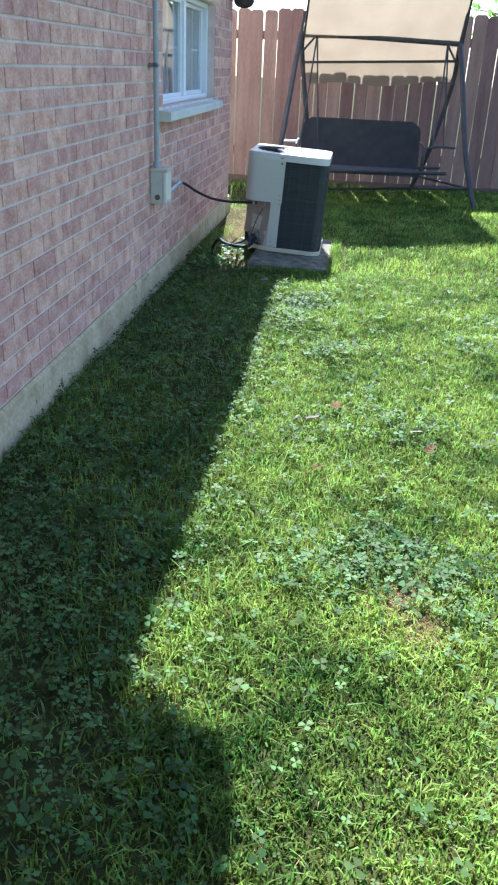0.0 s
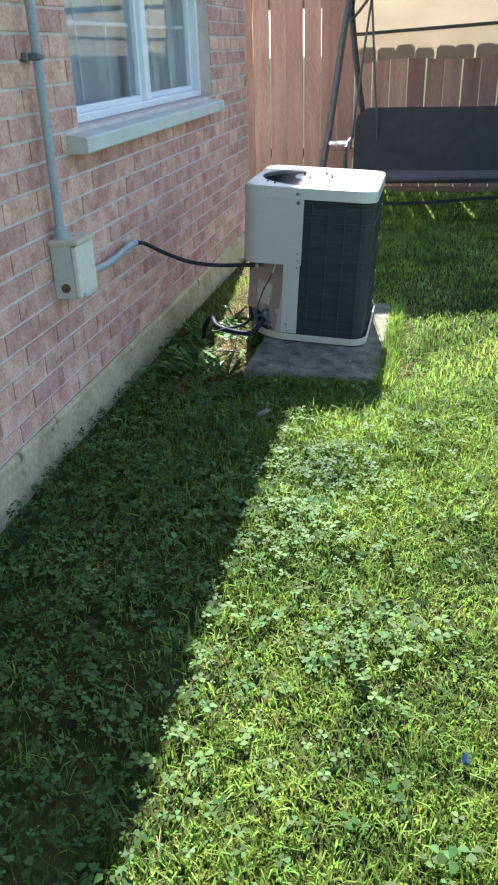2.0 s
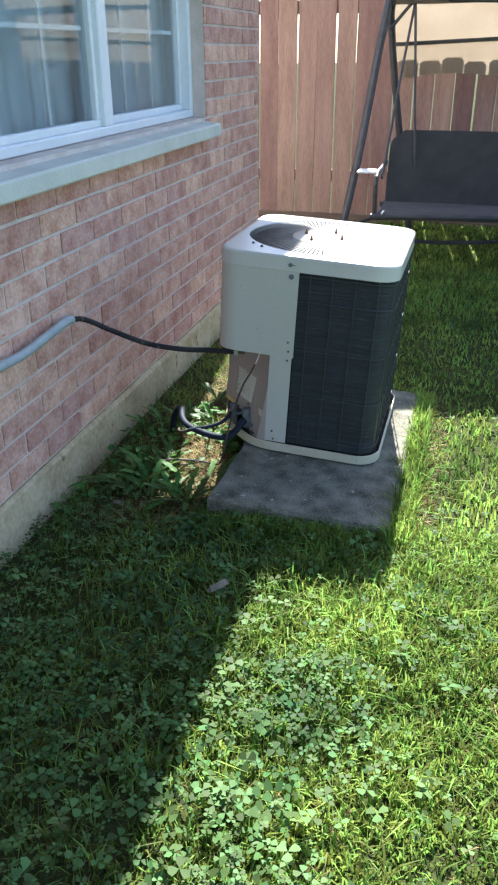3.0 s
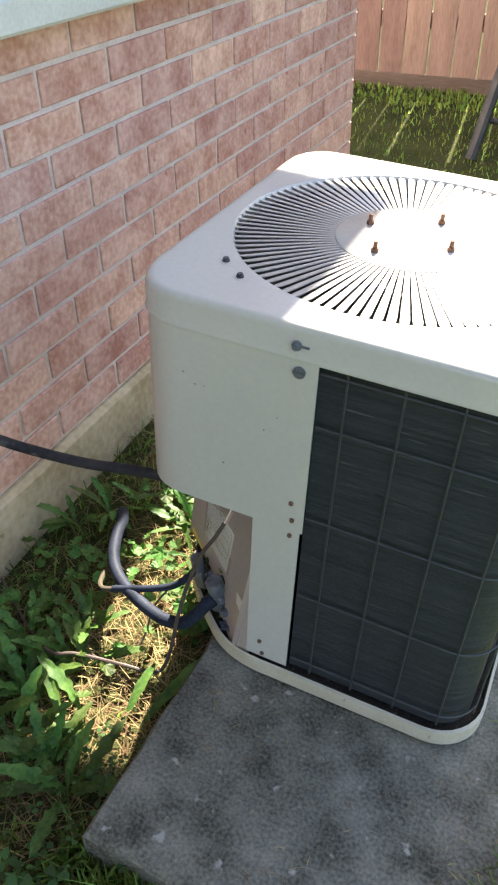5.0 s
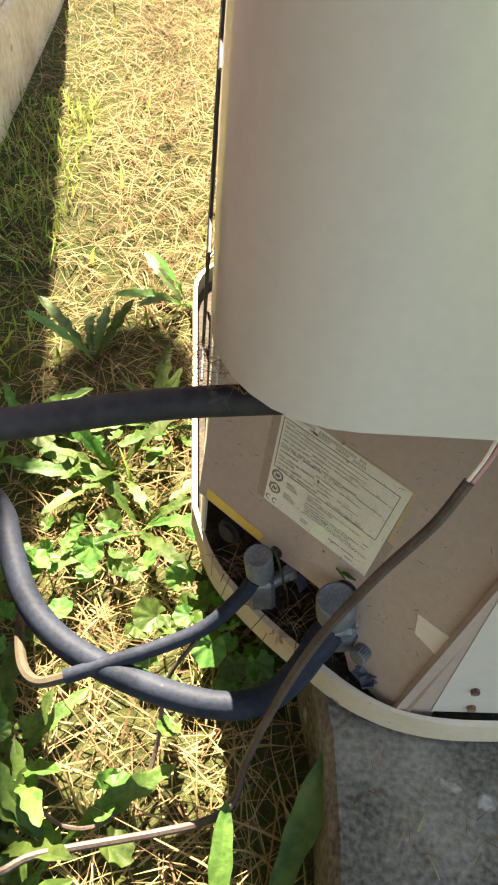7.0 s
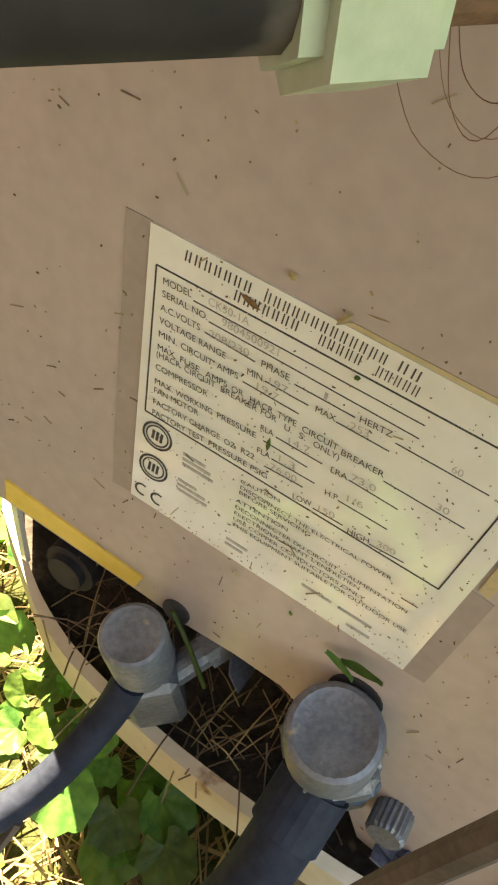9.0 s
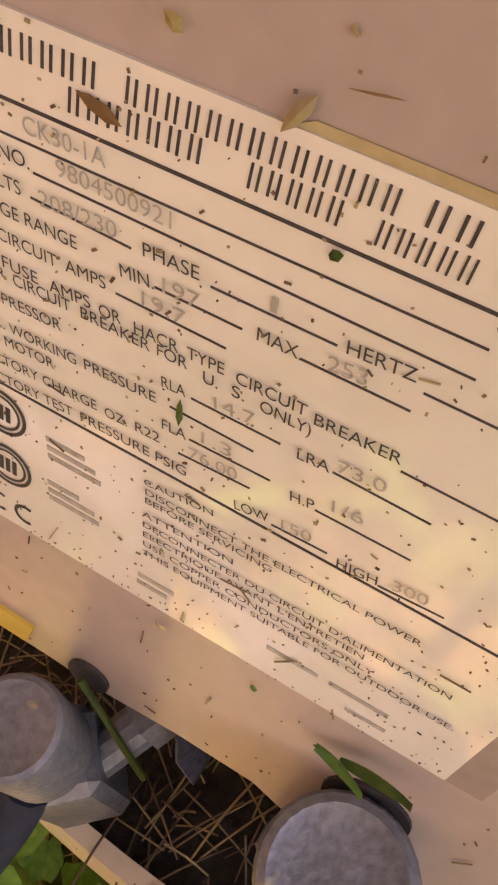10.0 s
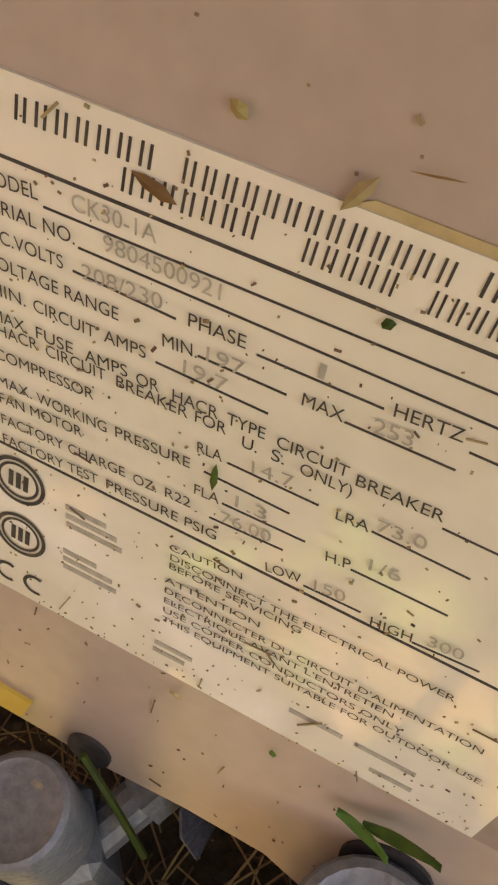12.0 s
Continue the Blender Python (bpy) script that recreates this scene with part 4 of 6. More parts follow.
    for u, v, l, w, a, m in ((0.0185, 0.0800, 0.0042, 0.0013, 75, DEADLEAF), (0.0385, 0.0875, 0.0036, 0.0012, 150, DEBRIS), (0.0330, 0.0465, 0.0034, 0.0008, 5, WEED), (0.0445, 0.0915, 0.0038, 0.0002, 100, FIBRE),
                          (0.0455, 0.0765, 0.0010, 0.0012, 40, WEED), (0.0255, 0.0905, 0.0018, 0.0012, 60, STRAW), (0.0375, -0.0045, 0.0018, 0.0010, 60, DEBRIS), (0.0560, -0.0060, 0.0016, 0.0010, 20, WEED)):
        bm = bmesh.new()
        rim = [(0, -l), (w, -l * 0.3), (w * 0.7, l * 0.5), (0, l), (-w * 0.8, l * 0.4), (-w * 0.9, -l * 0.4)]
        c0 = bm.verts.new((0, 0, 0.0009))
        vs = [bm.verts.new((x, y, 0.0003)) for x, y in rim]
        for i in range(6):
            bm.faces.new((c0, vs[i], vs[(i + 1) % 6]))
        bmesh.ops.transform(bm, matrix=pose(u, v, 0.0008, 0, 0, a) @ Matrix.Scale(0.7, 4), verts=bm.verts)
        part("leaf_scrap", on_plate(bm), m, ac)


build_plate()


def build_valves():
    rng0 = random.Random(14)
    for name, c, r, h, lean in (("suction_valve", (0.486, 5.396, 0.120), 0.0135, 0.040, 10), ("liquid_valve", (0.436, 5.432, 0.116), 0.0100, 0.042, 8)):
        base = AC_IN @ Matrix.Translation(c) @ Matrix.Rotation(radians(lean), 4, Vector((0.7, -0.7, 0)))
        bm = bmesh.new()
        prof = [(r * 0.86, -h * 0.72), (r * 0.86, -h * 0.58), (r * 1.0, -h * 0.55), (r * 1.0, -r * 0.16), (r * 0.95, -r * 0.05), (r * 0.84, 0.0), (r * 0.78, -r * 0.03), (r * 0.3, -r * 0.05)]
        vs = rings(bm, [[base @ Vector((q * math.cos(2 * math.pi * k / 28), q * math.sin(2 * math.pi * k / 28), z)) for k in range(28)] for q, z in prof])
        bm.faces.new(vs[0])
        bm.faces.new(vs[-1])
        valve = part(name, bm, GREY_METAL, ac, "oxidised grey service valve cap", True)
        bm = bmesh.new()
        add_box(bm, (-r * 0.95, -r * 0.95, -h * 1.6), (r * 0.95, r * 0.95, -h * 0.66), r * 0.25, base)
        part("valve_body", bm, GREY_METAL, valve)
        side = base @ pose(r * 1.5, r * 0.2, -h * 0.85, 0, 75, 20)
        bm = cyl(r * 0.52, r * 1.9, side, 12, None, r * 0.1)
        add_cyl(bm, r * 0.66, r * 0.7, side @ pose(0, 0, r * 0.8), 6)
        part("service_port", bm, GREY_METAL, valve)
    # dark grommet, clip and twigs around the valves
    for c, r in (((0.455, 5.462, 0.095), 0.014), ((0.418, 5.476, 0.085), 0.010)):
        part("grommet", cyl(r, 0.012, AC_IN @ Matrix.Translation(c) @ PL_N.to_track_quat("Z", "Y").to_matrix().to_4x4(), 16, None, 0.003), BLACK_RUBBER, ac)
    # ribbed port cap, blue clip, crumpled film and a hole behind the suction valve
    m = AC_IN @ Matrix.Translation((0.509, 5.385, 0.071)) @ PL_N.to_track_quat("Z", "Y").to_matrix().to_4x4()
    bm = bmesh.new()
    rim = [(0.0058 + 0.0005 * (k % 2), 2 * math.pi * k / 40) for k in range(40)]
    vs = rings(bm, [[m @ Vector((r * q * math.cos(a), r * q * math.sin(a), z)) for r, a in rim] for q, z in ((0.9, -0.008), (1, -0.0072), (1, 0.0068), (0.88, 0.008))])
    bm.faces.new(vs[0][::-1])
    bm.faces.new(vs[-1])
    part("port_cap", bm, GREY_METAL, ac, "ribbed grey service port cap")
    m = AC_IN @ Matrix.Translation((0.500, 5.392, 0.078))
    part("clip", box((-0.004, -0.003, -0.005), (0.005, 0.003, 0.005), 0.0015, m @ pose(0, 0, 0, 20, 30, 40)), BLUE_FOIL, ac, "blue plastic clip")
    bm = bmesh.new()
    for k in range(7):
        a, b = rng0.uniform(-0.012, 0.012), rng0.uniform(-0.006, 0.006)
        add_box(bm, (-0.007, -0.004, -0.0003), (0.007, 0.004, 0.0003), 0, AC_IN @ Matrix.Translation((0.518 + a, 5.376 + b, 0.052)) @ pose(0, 0, 0, rng0.uniform(-40, 40), rng0.uniform(-40, 40), rng0.uniform(0, 180)))
    part("crumpled_film", bm, DARK_FILM, ac, "crumpled dark blue film", kind="stuff")
    part("pipe_hole", on_plate(cyl(0.0085, 0.0008, pose(0.083, -0.024, 0.0004), 24)), BLACK_RUBBER, ac, "dark rubber rimmed pipe hole")
    part("pipe_hole", on_plate(cyl(0.0050, 0.0008, pose(0.024, -0.041, 0.0004), 20)), BLACK_RUBBER, ac, "dark rubber rimmed pipe hole")
    # translucent tag standing in the pan
    bm = bmesh.new()
    rim = [(-0.0045, 0.0), (0.0045, 0.001), (0.0050, 0.010), (0.0020, 0.0145), (-0.0020, 0.0140), (-0.0048, 0.009)]
    lo, hi = [[bm.verts.new((x, z + 0.05 * x, y)) for x, y in rim] for z in (0.0, 0.0008)]
    bm.faces.new(lo)
    bm.faces.new(hi[::-1])
    for i in range(6):
        bm.faces.new((lo[i], lo[(i + 1) % 6], hi[(i + 1) % 6], hi[i]))
    bmesh.ops.transform(bm, matrix=AC_IN @ pose(0.4705, 5.4275, 0.081, -25, 0, 40), verts=bm.verts)
    part("plastic_tag", bm, DARK_FILM, ac, "dull bluish plastic tag")
    # curled green leaf caught under the nameplate, and a stalk in the cavity
    for u, v, l, w, a in ((0.0800, -0.0062, 0.0068, 0.0022, -62), (0.0745, -0.0095, 0.0050, 0.0015, -88)):
        bm = bmesh.new()
        rows = []
        for k in range(9):
            f = k / 8
            q = w * math.sin(math.pi * min(1, f * 1.05 + 0.04)) + 0.0002
            rows.append([bm.verts.new((x, -l + 2 * l * f, 0.0008 + 0.0035 * f * f + lift)) for x, lift in ((-q, 0.0010), (0, 0.0), (q, 0.0012))])
        for p, q in zip(rows, rows[1:]):
            for k in range(2):
                bm.faces.new((p[k], p[k + 1], q[k + 1], q[k]))
        bmesh.ops.transform(bm, matrix=pose(u, v, 0.0008, 0, 0, a), verts=bm.verts)
        part("leaf_scrap", on_plate(bm), WEED, ac, "", True)
    bm = tube([to_ac(0.4483, 5.4405, 0.110), to_ac(0.4525, 5.4340, 0.098), to_ac(0.4568, 5.4284, 0.080)], 0.0008, 6, 4)
    part("grass_stalk", bm, WEED, ac)
    rng = random.Random(8)
    bm = bmesh.new()
    for i in range(130):
        p = PL_O + PL_U * rng.uniform(-0.035, 0.09) + PL_N * rng.uniform(-0.02, 0.018) + Vector((0, 0, 1)) * rng.uniform(-0.120, -0.095)
        q = p + Vector((rng.uniform(-0.03, 0.03), rng.uniform(-0.03, 0.03), rng.uniform(-0.003, 0.028)))
        add_tube(bm, [to_ac(*p), to_ac(*((p + q) / 2 + Vector((0, 0, 0.004)))), to_ac(*q)], 0.00032, 4, 2)
    part("twig_litter", bm, DEBRIS, ac, "dry twigs and grass in the base pan", kind="stuff")


build_valves()

# ---------------------------------------------------------------- things by the unit and in the yard
def build_pad():
    m = pose(0.728, 5.50, 0.002, 0, 3.0, 0)
    rng = random.Random(21)
    bm = bmesh.new()
    n = 60
    hx, hy = 0.245, 0.465
    rim = []
    for k in range(n):
        s = 4 * k / n
        i, f = int(s), s - int(s)
        c = ((-1, -1), (1, -1), (1, 1), (-1, 1))
        x = c[i][0] + (c[(i + 1) % 4][0] - c[i][0]) * f
        y = c[i][1] + (c[(i + 1) % 4][1] - c[i][1]) * f
        rim.append((x * hx + rng.uniform(-0.004, 0.004), y * hy + rng.uniform(-0.004, 0.004)))
    vs = rings(bm, [[(x * 1.01, y * 1.006, -0.15) for x, y in rim], [(x, y, -0.010 + rng.uniform(-0.002, 0.002)) for x, y in rim], [(x * 0.975, y * 0.985, 0.0) for x, y in rim]])
    bm.faces.new(vs[-1])
    ob = part("concrete_pad", bm, PAD)
    ob.matrix_world = m
    tagged(ob, "weathered dark grey concrete pad sunk into the lawn", "concrete pad")


build_pad()


def build_disconnect():
    b = thing("disconnect_box", pose(0, 4.62, 0.39))
    tagged(b, "weathered grey electrical disconnect box with rusty hood on bricks", "electrical box")
    part("case", box((0.001, -0.045, 0.0), (0.070, 0.078, 0.168), 0.006, None, 2), BOX_GREY, b)
    # the cover's cream also holds the light that falls on this face
    part("cover", box((0.071, -0.049, 0.006), (0.088, 0.082, 0.162), 0.006, None, 2), STICKER, b, "pale cream box cover, also coloured for the light on it")
    part("hood", box((0.0, -0.052, 0.164), (0.096, 0.084, 0.180), 0.005, None, 2), RUSTY, b, "rust stained hood")
    part("lip", box((0.089, -0.03, 0.004), (0.096, 0.05, 0.020), 0.002), BOX_GREY, b)
    part("knockout", cyl(0.014, 0.006, pose(0.040, -0.048, 0.035, 90), 16), RUST, b, "rusty round knockout")
    part("hub", cyl(0.020, 0.04, pose(0.032, -0.018, 0.195), 16, None, 0.003), GREY_PVC, b)
    c = thing("conduit_riser", pose(0.032, 4.602, 0.60))
    tagged(c, "grey plastic conduit running up the brick wall", "conduit")
    part("pipe", tube([(0, 0, 0.0), (0, 0.003, 0.6), (0, 0.0, 1.2), (0, 0, 1.82)], 0.0135, 14, 4), GREY_PVC, c, smooth=True)
    for z in (0.45, 1.25):
        bm = box((-0.031, -0.03, z), (-0.012, 0.03, z + 0.02), 0.002)
        add_box(bm, (-0.016, -0.017, z), (0.016, 0.017, z + 0.02), 0.006)
        part("strap", bm, GREY_METAL, c)
    # flexible whip: grey along the wall, then black to the unit
    w = thing("conduit_whip", pose(0.03, 4.70, 0.42))
    o = Vector((0.03, 4.70, 0.42))

    def rel(pts):
        return [Vector(p) - o for p in pts]

    tagged(w, "flexible electrical conduit drooping from box to the unit", "conduit")
    part("grey_section", tube(rel([(0.045, 4.69, 0.425), (0.032, 4.80, 0.420), (0.030, 4.95, 0.410), (0.030, 5.10, 0.418), (0.030, 5.19, 0.424), (0.032, 5.215, 0.420)]), 0.0125, 12), GREY_PVC, w, "grey plastic conduit", True)
    part("black_section", tube(rel([(0.030, 5.205, 0.422), (0.05, 5.26, 0.408), (0.11, 5.315, 0.360), (0.20, 5.350, 0.318), (0.30, 5.372, 0.302), (0.38, 5.390, 0.300), (0.459, 5.397, 0.300)]), 0.0078, 16), BLACK_RUBBER, w, "black rubber conduit", True)
    way = Vector((0.095, 0.010, 0.0)).normalized().to_track_quat("Z", "Y").to_matrix().to_4x4()
    bm = cyl(0.0125, 0.012, Matrix.Translation(Vector((0.4598, 5.398, 0.300)) - o) @ way, 6, None, 0.002)
    part("connector", bm, PALE_GREEN, w, "pale green-grey hexagonal conduit connector")
    # neck coloured dark brown to give the brownish shade beside the nut
    part("connector_neck", cyl(0.0078, 0.020, Matrix.Translation(Vector((0.4745, 5.400, 0.301)) - o) @ way, 14), RUST, w, "connector neck, dark brown for the shade there")


build_disconnect()


def build_lines():
    s = thing("suction_line", pose(0.45, 5.38, 0.02))
    o = Vector((0.45, 5.38, 0.02))
    tagged(s, "blue-grey painted refrigerant pipe curving from valve to house wall", "pipe")
    pts = [(0.487, 5.396, 0.084), (0.476, 5.385, 0.074), (0.461, 5.374, 0.052), (0.440, 5.366, 0.034), (0.405, 5.366, 0.028), (0.352, 5.382, 0.028), (0.298, 5.410, 0.030), (0.264, 5.445, 0.034),
           (0.243, 5.490, 0.040), (0.230, 5.525, 0.032), (0.208, 5.560, 0.018), (0.185, 5.585, -0.012), (0.168, 5.598, -0.06), (0.160, 5.604, -0.15)]
    part("pipe", tube([Vector(p) - o for p in pts], 0.0102, 16), PIPE_BLUE, s, smooth=True)
    part("elbow_collar", tube([Vector(p) - o for p in ((0.4855, 5.3945, 0.0825), (0.475, 5.3845, 0.0732))], 0.0114, 24, 1), PIPE_BLUE, s)
    l = thing("liquid_line", pose(0.42, 5.44, 0.05))
    o = Vector((0.42, 5.44, 0.05))
    tagged(l, "thin dark refrigerant line with bare copper bend", "pipe")
    pts = [(0.434, 5.430, 0.088), (0.424, 5.424, 0.074), (0.400, 5.412, 0.054), (0.365, 5.402, 0.042), (0.325, 5.392, 0.034), (0.300, 5.386, 0.028)]
    part("insulated_run", tube([Vector(p) - o for p in pts], 0.0058, 10), PIPE_BLUE, l, smooth=True)
    pts = [(0.301, 5.386, 0.028), (0.280, 5.385, 0.022), (0.266, 5.398, 0.018), (0.256, 5.43, 0.010), (0.246, 5.47, -0.02), (0.236, 5.50, -0.08), (0.23, 5.51, -0.15)]
    part("bare_copper", tube([Vector(p) - o for p in pts], 0.0042, 8), COPPER, l, "dull tan copper tube", True)
    w = thing("control_wire", pose(0.42, 5.308, -0.06))
    o = Vector((0.42, 5.308, -0.06))
    tagged(w, "thin brown control cable trailing to the ground", "cable")
    pts = [(0.527, 5.362, 0.280), (0.515, 5.356, 0.255), (0.494, 5.352, 0.218), (0.474, 5.352, 0.165), (0.460, 5.350, 0.120), (0.444, 5.346, 0.055), (0.431, 5.340, -0.010), (0.422, 5.322, -0.040),
           (0.402, 5.308, -0.036), (0.368, 5.297, -0.026), (0.29, 5.283, -0.024), (0.25, 5.273, -0.030), (0.16, 5.32, -0.075), (0.03, 5.40, -0.08)]
    part("sheath", tube([Vector(p) - o for p in pts], 0.0030, 8), BROWN_WIRE, w, smooth=True)
    for dx, c in ((0.0, STICKER), (0.003, PINK_WIRE)):
        pts = [(0.526 + dx, 5.3625, 0.278), (0.533 + dx, 5.366, 0.296), (0.541 + dx, 5.374, 0.325)]
        part("conductor", tube([Vector(p) - o for p in pts], 0.0011, 6), c, w, "bare coloured conductor")
    w = thing("loose_wire", pose(0.32, 5.31, -0.05))
    o = Vector((0.32, 5.31, -0.05))
    tagged(w, "thin brown wire looping through the weeds", "wire")
    pts = [(0.395, 5.405, 0.050), (0.372, 5.392, 0.01), (0.364, 5.365, -0.04), (0.352, 5.335, -0.052), (0.320, 5.308, -0.05), (0.285, 5.318, -0.055), (0.26, 5.36, -0.06)]
    part("wire", tube([Vector(p) - o for p in pts], 0.0018, 6), BROWN_WIRE, w)


build_lines()


def build_swing():
    s = thing("patio_swing", pose(1.2, 8.6, GROUND))
    tagged(s, "dark steel patio swing with charcoal seat and beige canopy", "garden swing")
    o = Vector((1.2, 8.6, GROUND))

    def rod(name, pts, r, material=STEEL_DARK, parent=None, label="", steps=1):
        return part(name, tube([Vector(p) - o for p in pts], r, 8, steps), material, parent or s, label)

    la, ra = (0.47, 8.62, 1.37), (1.94, 8.62, 1.325)
    rod("leg", [la, (0.43, 8.52, 1.05), (0.36, 8.36, 0.45), (0.27, 8.22, GROUND + 0.01)], 0.024, steps=3)
    rod("leg", [la, (0.51, 8.78, 0.95), (0.60, 9.00, 0.30), (0.66, 9.12, GROUND + 0.01)], 0.022, steps=3)
    rod("leg", [ra, (2.00, 8.5, 1.0), (2.10, 8.34, 0.40), (2.24, 8.20, GROUND + 0.01)], 0.024, steps=3)
    rod("leg", [ra, (1.93, 8.76, 0.95), (1.80, 8.98, 0.30), (1.66, 9.12, GROUND + 0.01)], 0.022, steps=3)
    rod("top_bar", [la, ra], 0.023)
    rod("brace", [(0.48, 8.62, 1.20), (0.62, 8.62, 1.36)], 0.010)
    rod("brace", [(1.94, 8.62, 1.15), (1.82, 8.62, 1.33)], 0.010)
    rod("foot_tie", [(0.37, 8.38, 0.10), (0.50, 8.75, 0.10), (0.61, 9.02, 0.10)], 0.012)
    rod("foot_tie", [(0.31, 8.28, 0.06), (0.9, 8.33, 0.02), (1.5, 8.40, 0.05), (2.17, 8.28, 0.10)], 0.012, steps=3)
    rod("foot_tie", [(2.17, 8.28, 0.10), (1.95, 8.7, 0.10), (1.76, 9.02, 0.10)], 0.012)
    # hanging seat: back, seat sling, frame, arms, hangers
    bm = bmesh.new()
    n, m = 14, 8
    grid = []
    for j in range(m + 1):
        row = []
        for i in range(n + 1):
            u, v = i / n, j / m
            inset = 0.045 * max(0, (v - 0.72) / 0.28) ** 2 * (1 if 0 < i < n else 1)
            x = 0.535 + 1.15 * u
            x += 0.4 * inset * (1 if u < 0.5 else -1) * max(0, abs(u - 0.5) - 0.40) / 0.10
            z = 0.225 + 0.42 * v - (0.05 * max(0, abs(u - 0.5) * 2 - 0.88) / 0.12) * max(0, v - 0.8) / 0.2
            y = 8.50 + 0.10 * v + 0.012 * math.sin(7 * u)
            row.append(bm.verts.new(Vector((x, y, z)) - o))
        grid.append(row)
    for j in range(m):
        for i in range(n):
            bm.faces.new((grid[j][i], grid[j][i + 1], grid[j + 1][i + 1], grid[j + 1][i]))
    bmesh.ops.solidify(bm, geom=bm.faces[:], thickness=0.03)
    part("backrest", bm, CUSHION, s, "charcoal mesh fabric backrest", True)
    part("seat", box(Vector((0.53, 8.10, 0.195)) - o, Vector((1.66, 8.52, 0.228)) - o, 0.014, None, 2), CUSHION, s, "charcoal sling seat", True)
    rod("seat_frame", [(0.50, 8.09, 0.205), (1.92, 8.09, 0.245)], 0.018)
    rod("seat_frame", [(0.50, 8.54, 0.205), (1.90, 8.54, 0.245)], 0.016)
    for x in (0.52, 1.69):
        rod("armrest", [(x, 8.10, 0.22), (x, 8.08, 0.43), (x, 8.30, 0.45), (x, 8.56, 0.46)], 0.014, steps=4)
    rod("armrest", [(1.68, 8.10, 0.44), (1.82, 8.12, 0.47), (1.98, 8.2, 0.46)], 0.012, steps=3)
    part("cup_holder", box(Vector((0.40, 8.10, 0.445)) - o, Vector((0.52, 8.20, 0.462)) - o, 0.006), VINYL, s, "white plastic side tray")
    for x in (0.62, 1.83):
        rod("hanger", [(x, 8.62, 1.35), (x - 0.03, 8.30, 0.9), (x - 0.07, 8.10, 0.42)], 0.008)
        rod("hanger", [(x, 8.62, 1.35), (x + 0.04, 8.58, 0.9), (x + 0.08, 8.56, 0.42)], 0.008)
    # canopy: sloped sheet, low at the back, with a hanging flap
    c = [(0.62, 7.62, 2.04), (1.97, 8.22, 1.98), (1.98, 8.90, 1.19), (0.46, 8.90, 1.125)]
    bm = bmesh.new()
    n = 10
    rows = []
    for j in range(n + 1):
        v = j / n
        rows.append([])
        for i in range(n + 1):
            u = i / n
            p = Vector(c[0]).lerp(Vector(c[1]), u).lerp(Vector(c[3]).lerp(Vector(c[2]), u), v)
            p.z -= 0.05 * math.sin(math.pi * u) * math.sin(math.pi * v)
            rows[-1].append(bm.verts.new(p - o))
    last = []
    for i in range(n + 1):
        u = i / n
        p = Vector(c[3]).lerp(Vector(c[2]), u) + Vector((0.10 * (1 - u) + 0.0, 0.02, -0.20 + 0.02 * math.sin(9 * u)))
        last.append(bm.verts.new(p - o))
    rows.append(last)
    for j in range(n + 1):
        for i in range(n):
            bm.faces.new((rows[j][i], rows[j][i + 1], rows[j + 1][i + 1], rows[j + 1][i]))
    bmesh.ops.solidify(bm, geom=bm.faces[:], thickness=0.004)
    part("canopy", bm, CANVAS, s, "beige translucent canvas canopy", True)
    rod("canopy_rod", [c[3], c[2]], 0.013)
    rod("canopy_rod", [c[0], c[1]], 0.013)
    rod("canopy_rod", [c[0], c[3]], 0.011)
    rod("canopy_rod", [c[1], c[2]], 0.011)
    rod("canopy_arm", [la, (0.50, 8.5, 1.55)], 0.014)
    rod("canopy_arm", [ra, (1.98, 8.55, 1.71)], 0.014)


build_swing()


def build_hanging_pot():
    h = thing("hanging_pot", pose(0.10, 7.28, 1.475))
    tagged(h, "small dark round pot hanging under the eave corner", "hanging pot")
    bm = bmesh.new()
    prof = [(0.01, 0.0), (0.05, 0.008), (0.075, 0.03), (0.085, 0.065), (0.088, 0.10), (0.080, 0.10), (0.074, 0.06), (0.01, 0.02)]
    vs = rings(bm, [[(r * math.cos(2 * math.pi * k / 24), r * math.sin(2 * math.pi * k / 24), z) for k in range(24)] for r, z in prof])
    bm.faces.new(vs[0])
    bm.faces.new(vs[-1])
    part("bowl", bm, STEEL_DARK, h, smooth=True)
    for k in range(3):
        a = 2 * math.pi * k / 3
        part("hanger_cord", tube([(0.084 * math.cos(a), 0.084 * math.sin(a), 0.10), (0, 0, 0.45)], 0.002, 5, 1), BLACK_RUBBER, h)
    part("hanger_cord", tube([(0, 0, 0.448), (0, 0, 0.945)], 0.0025, 5, 1), BLACK_RUBBER, h)


build_hanging_pot()


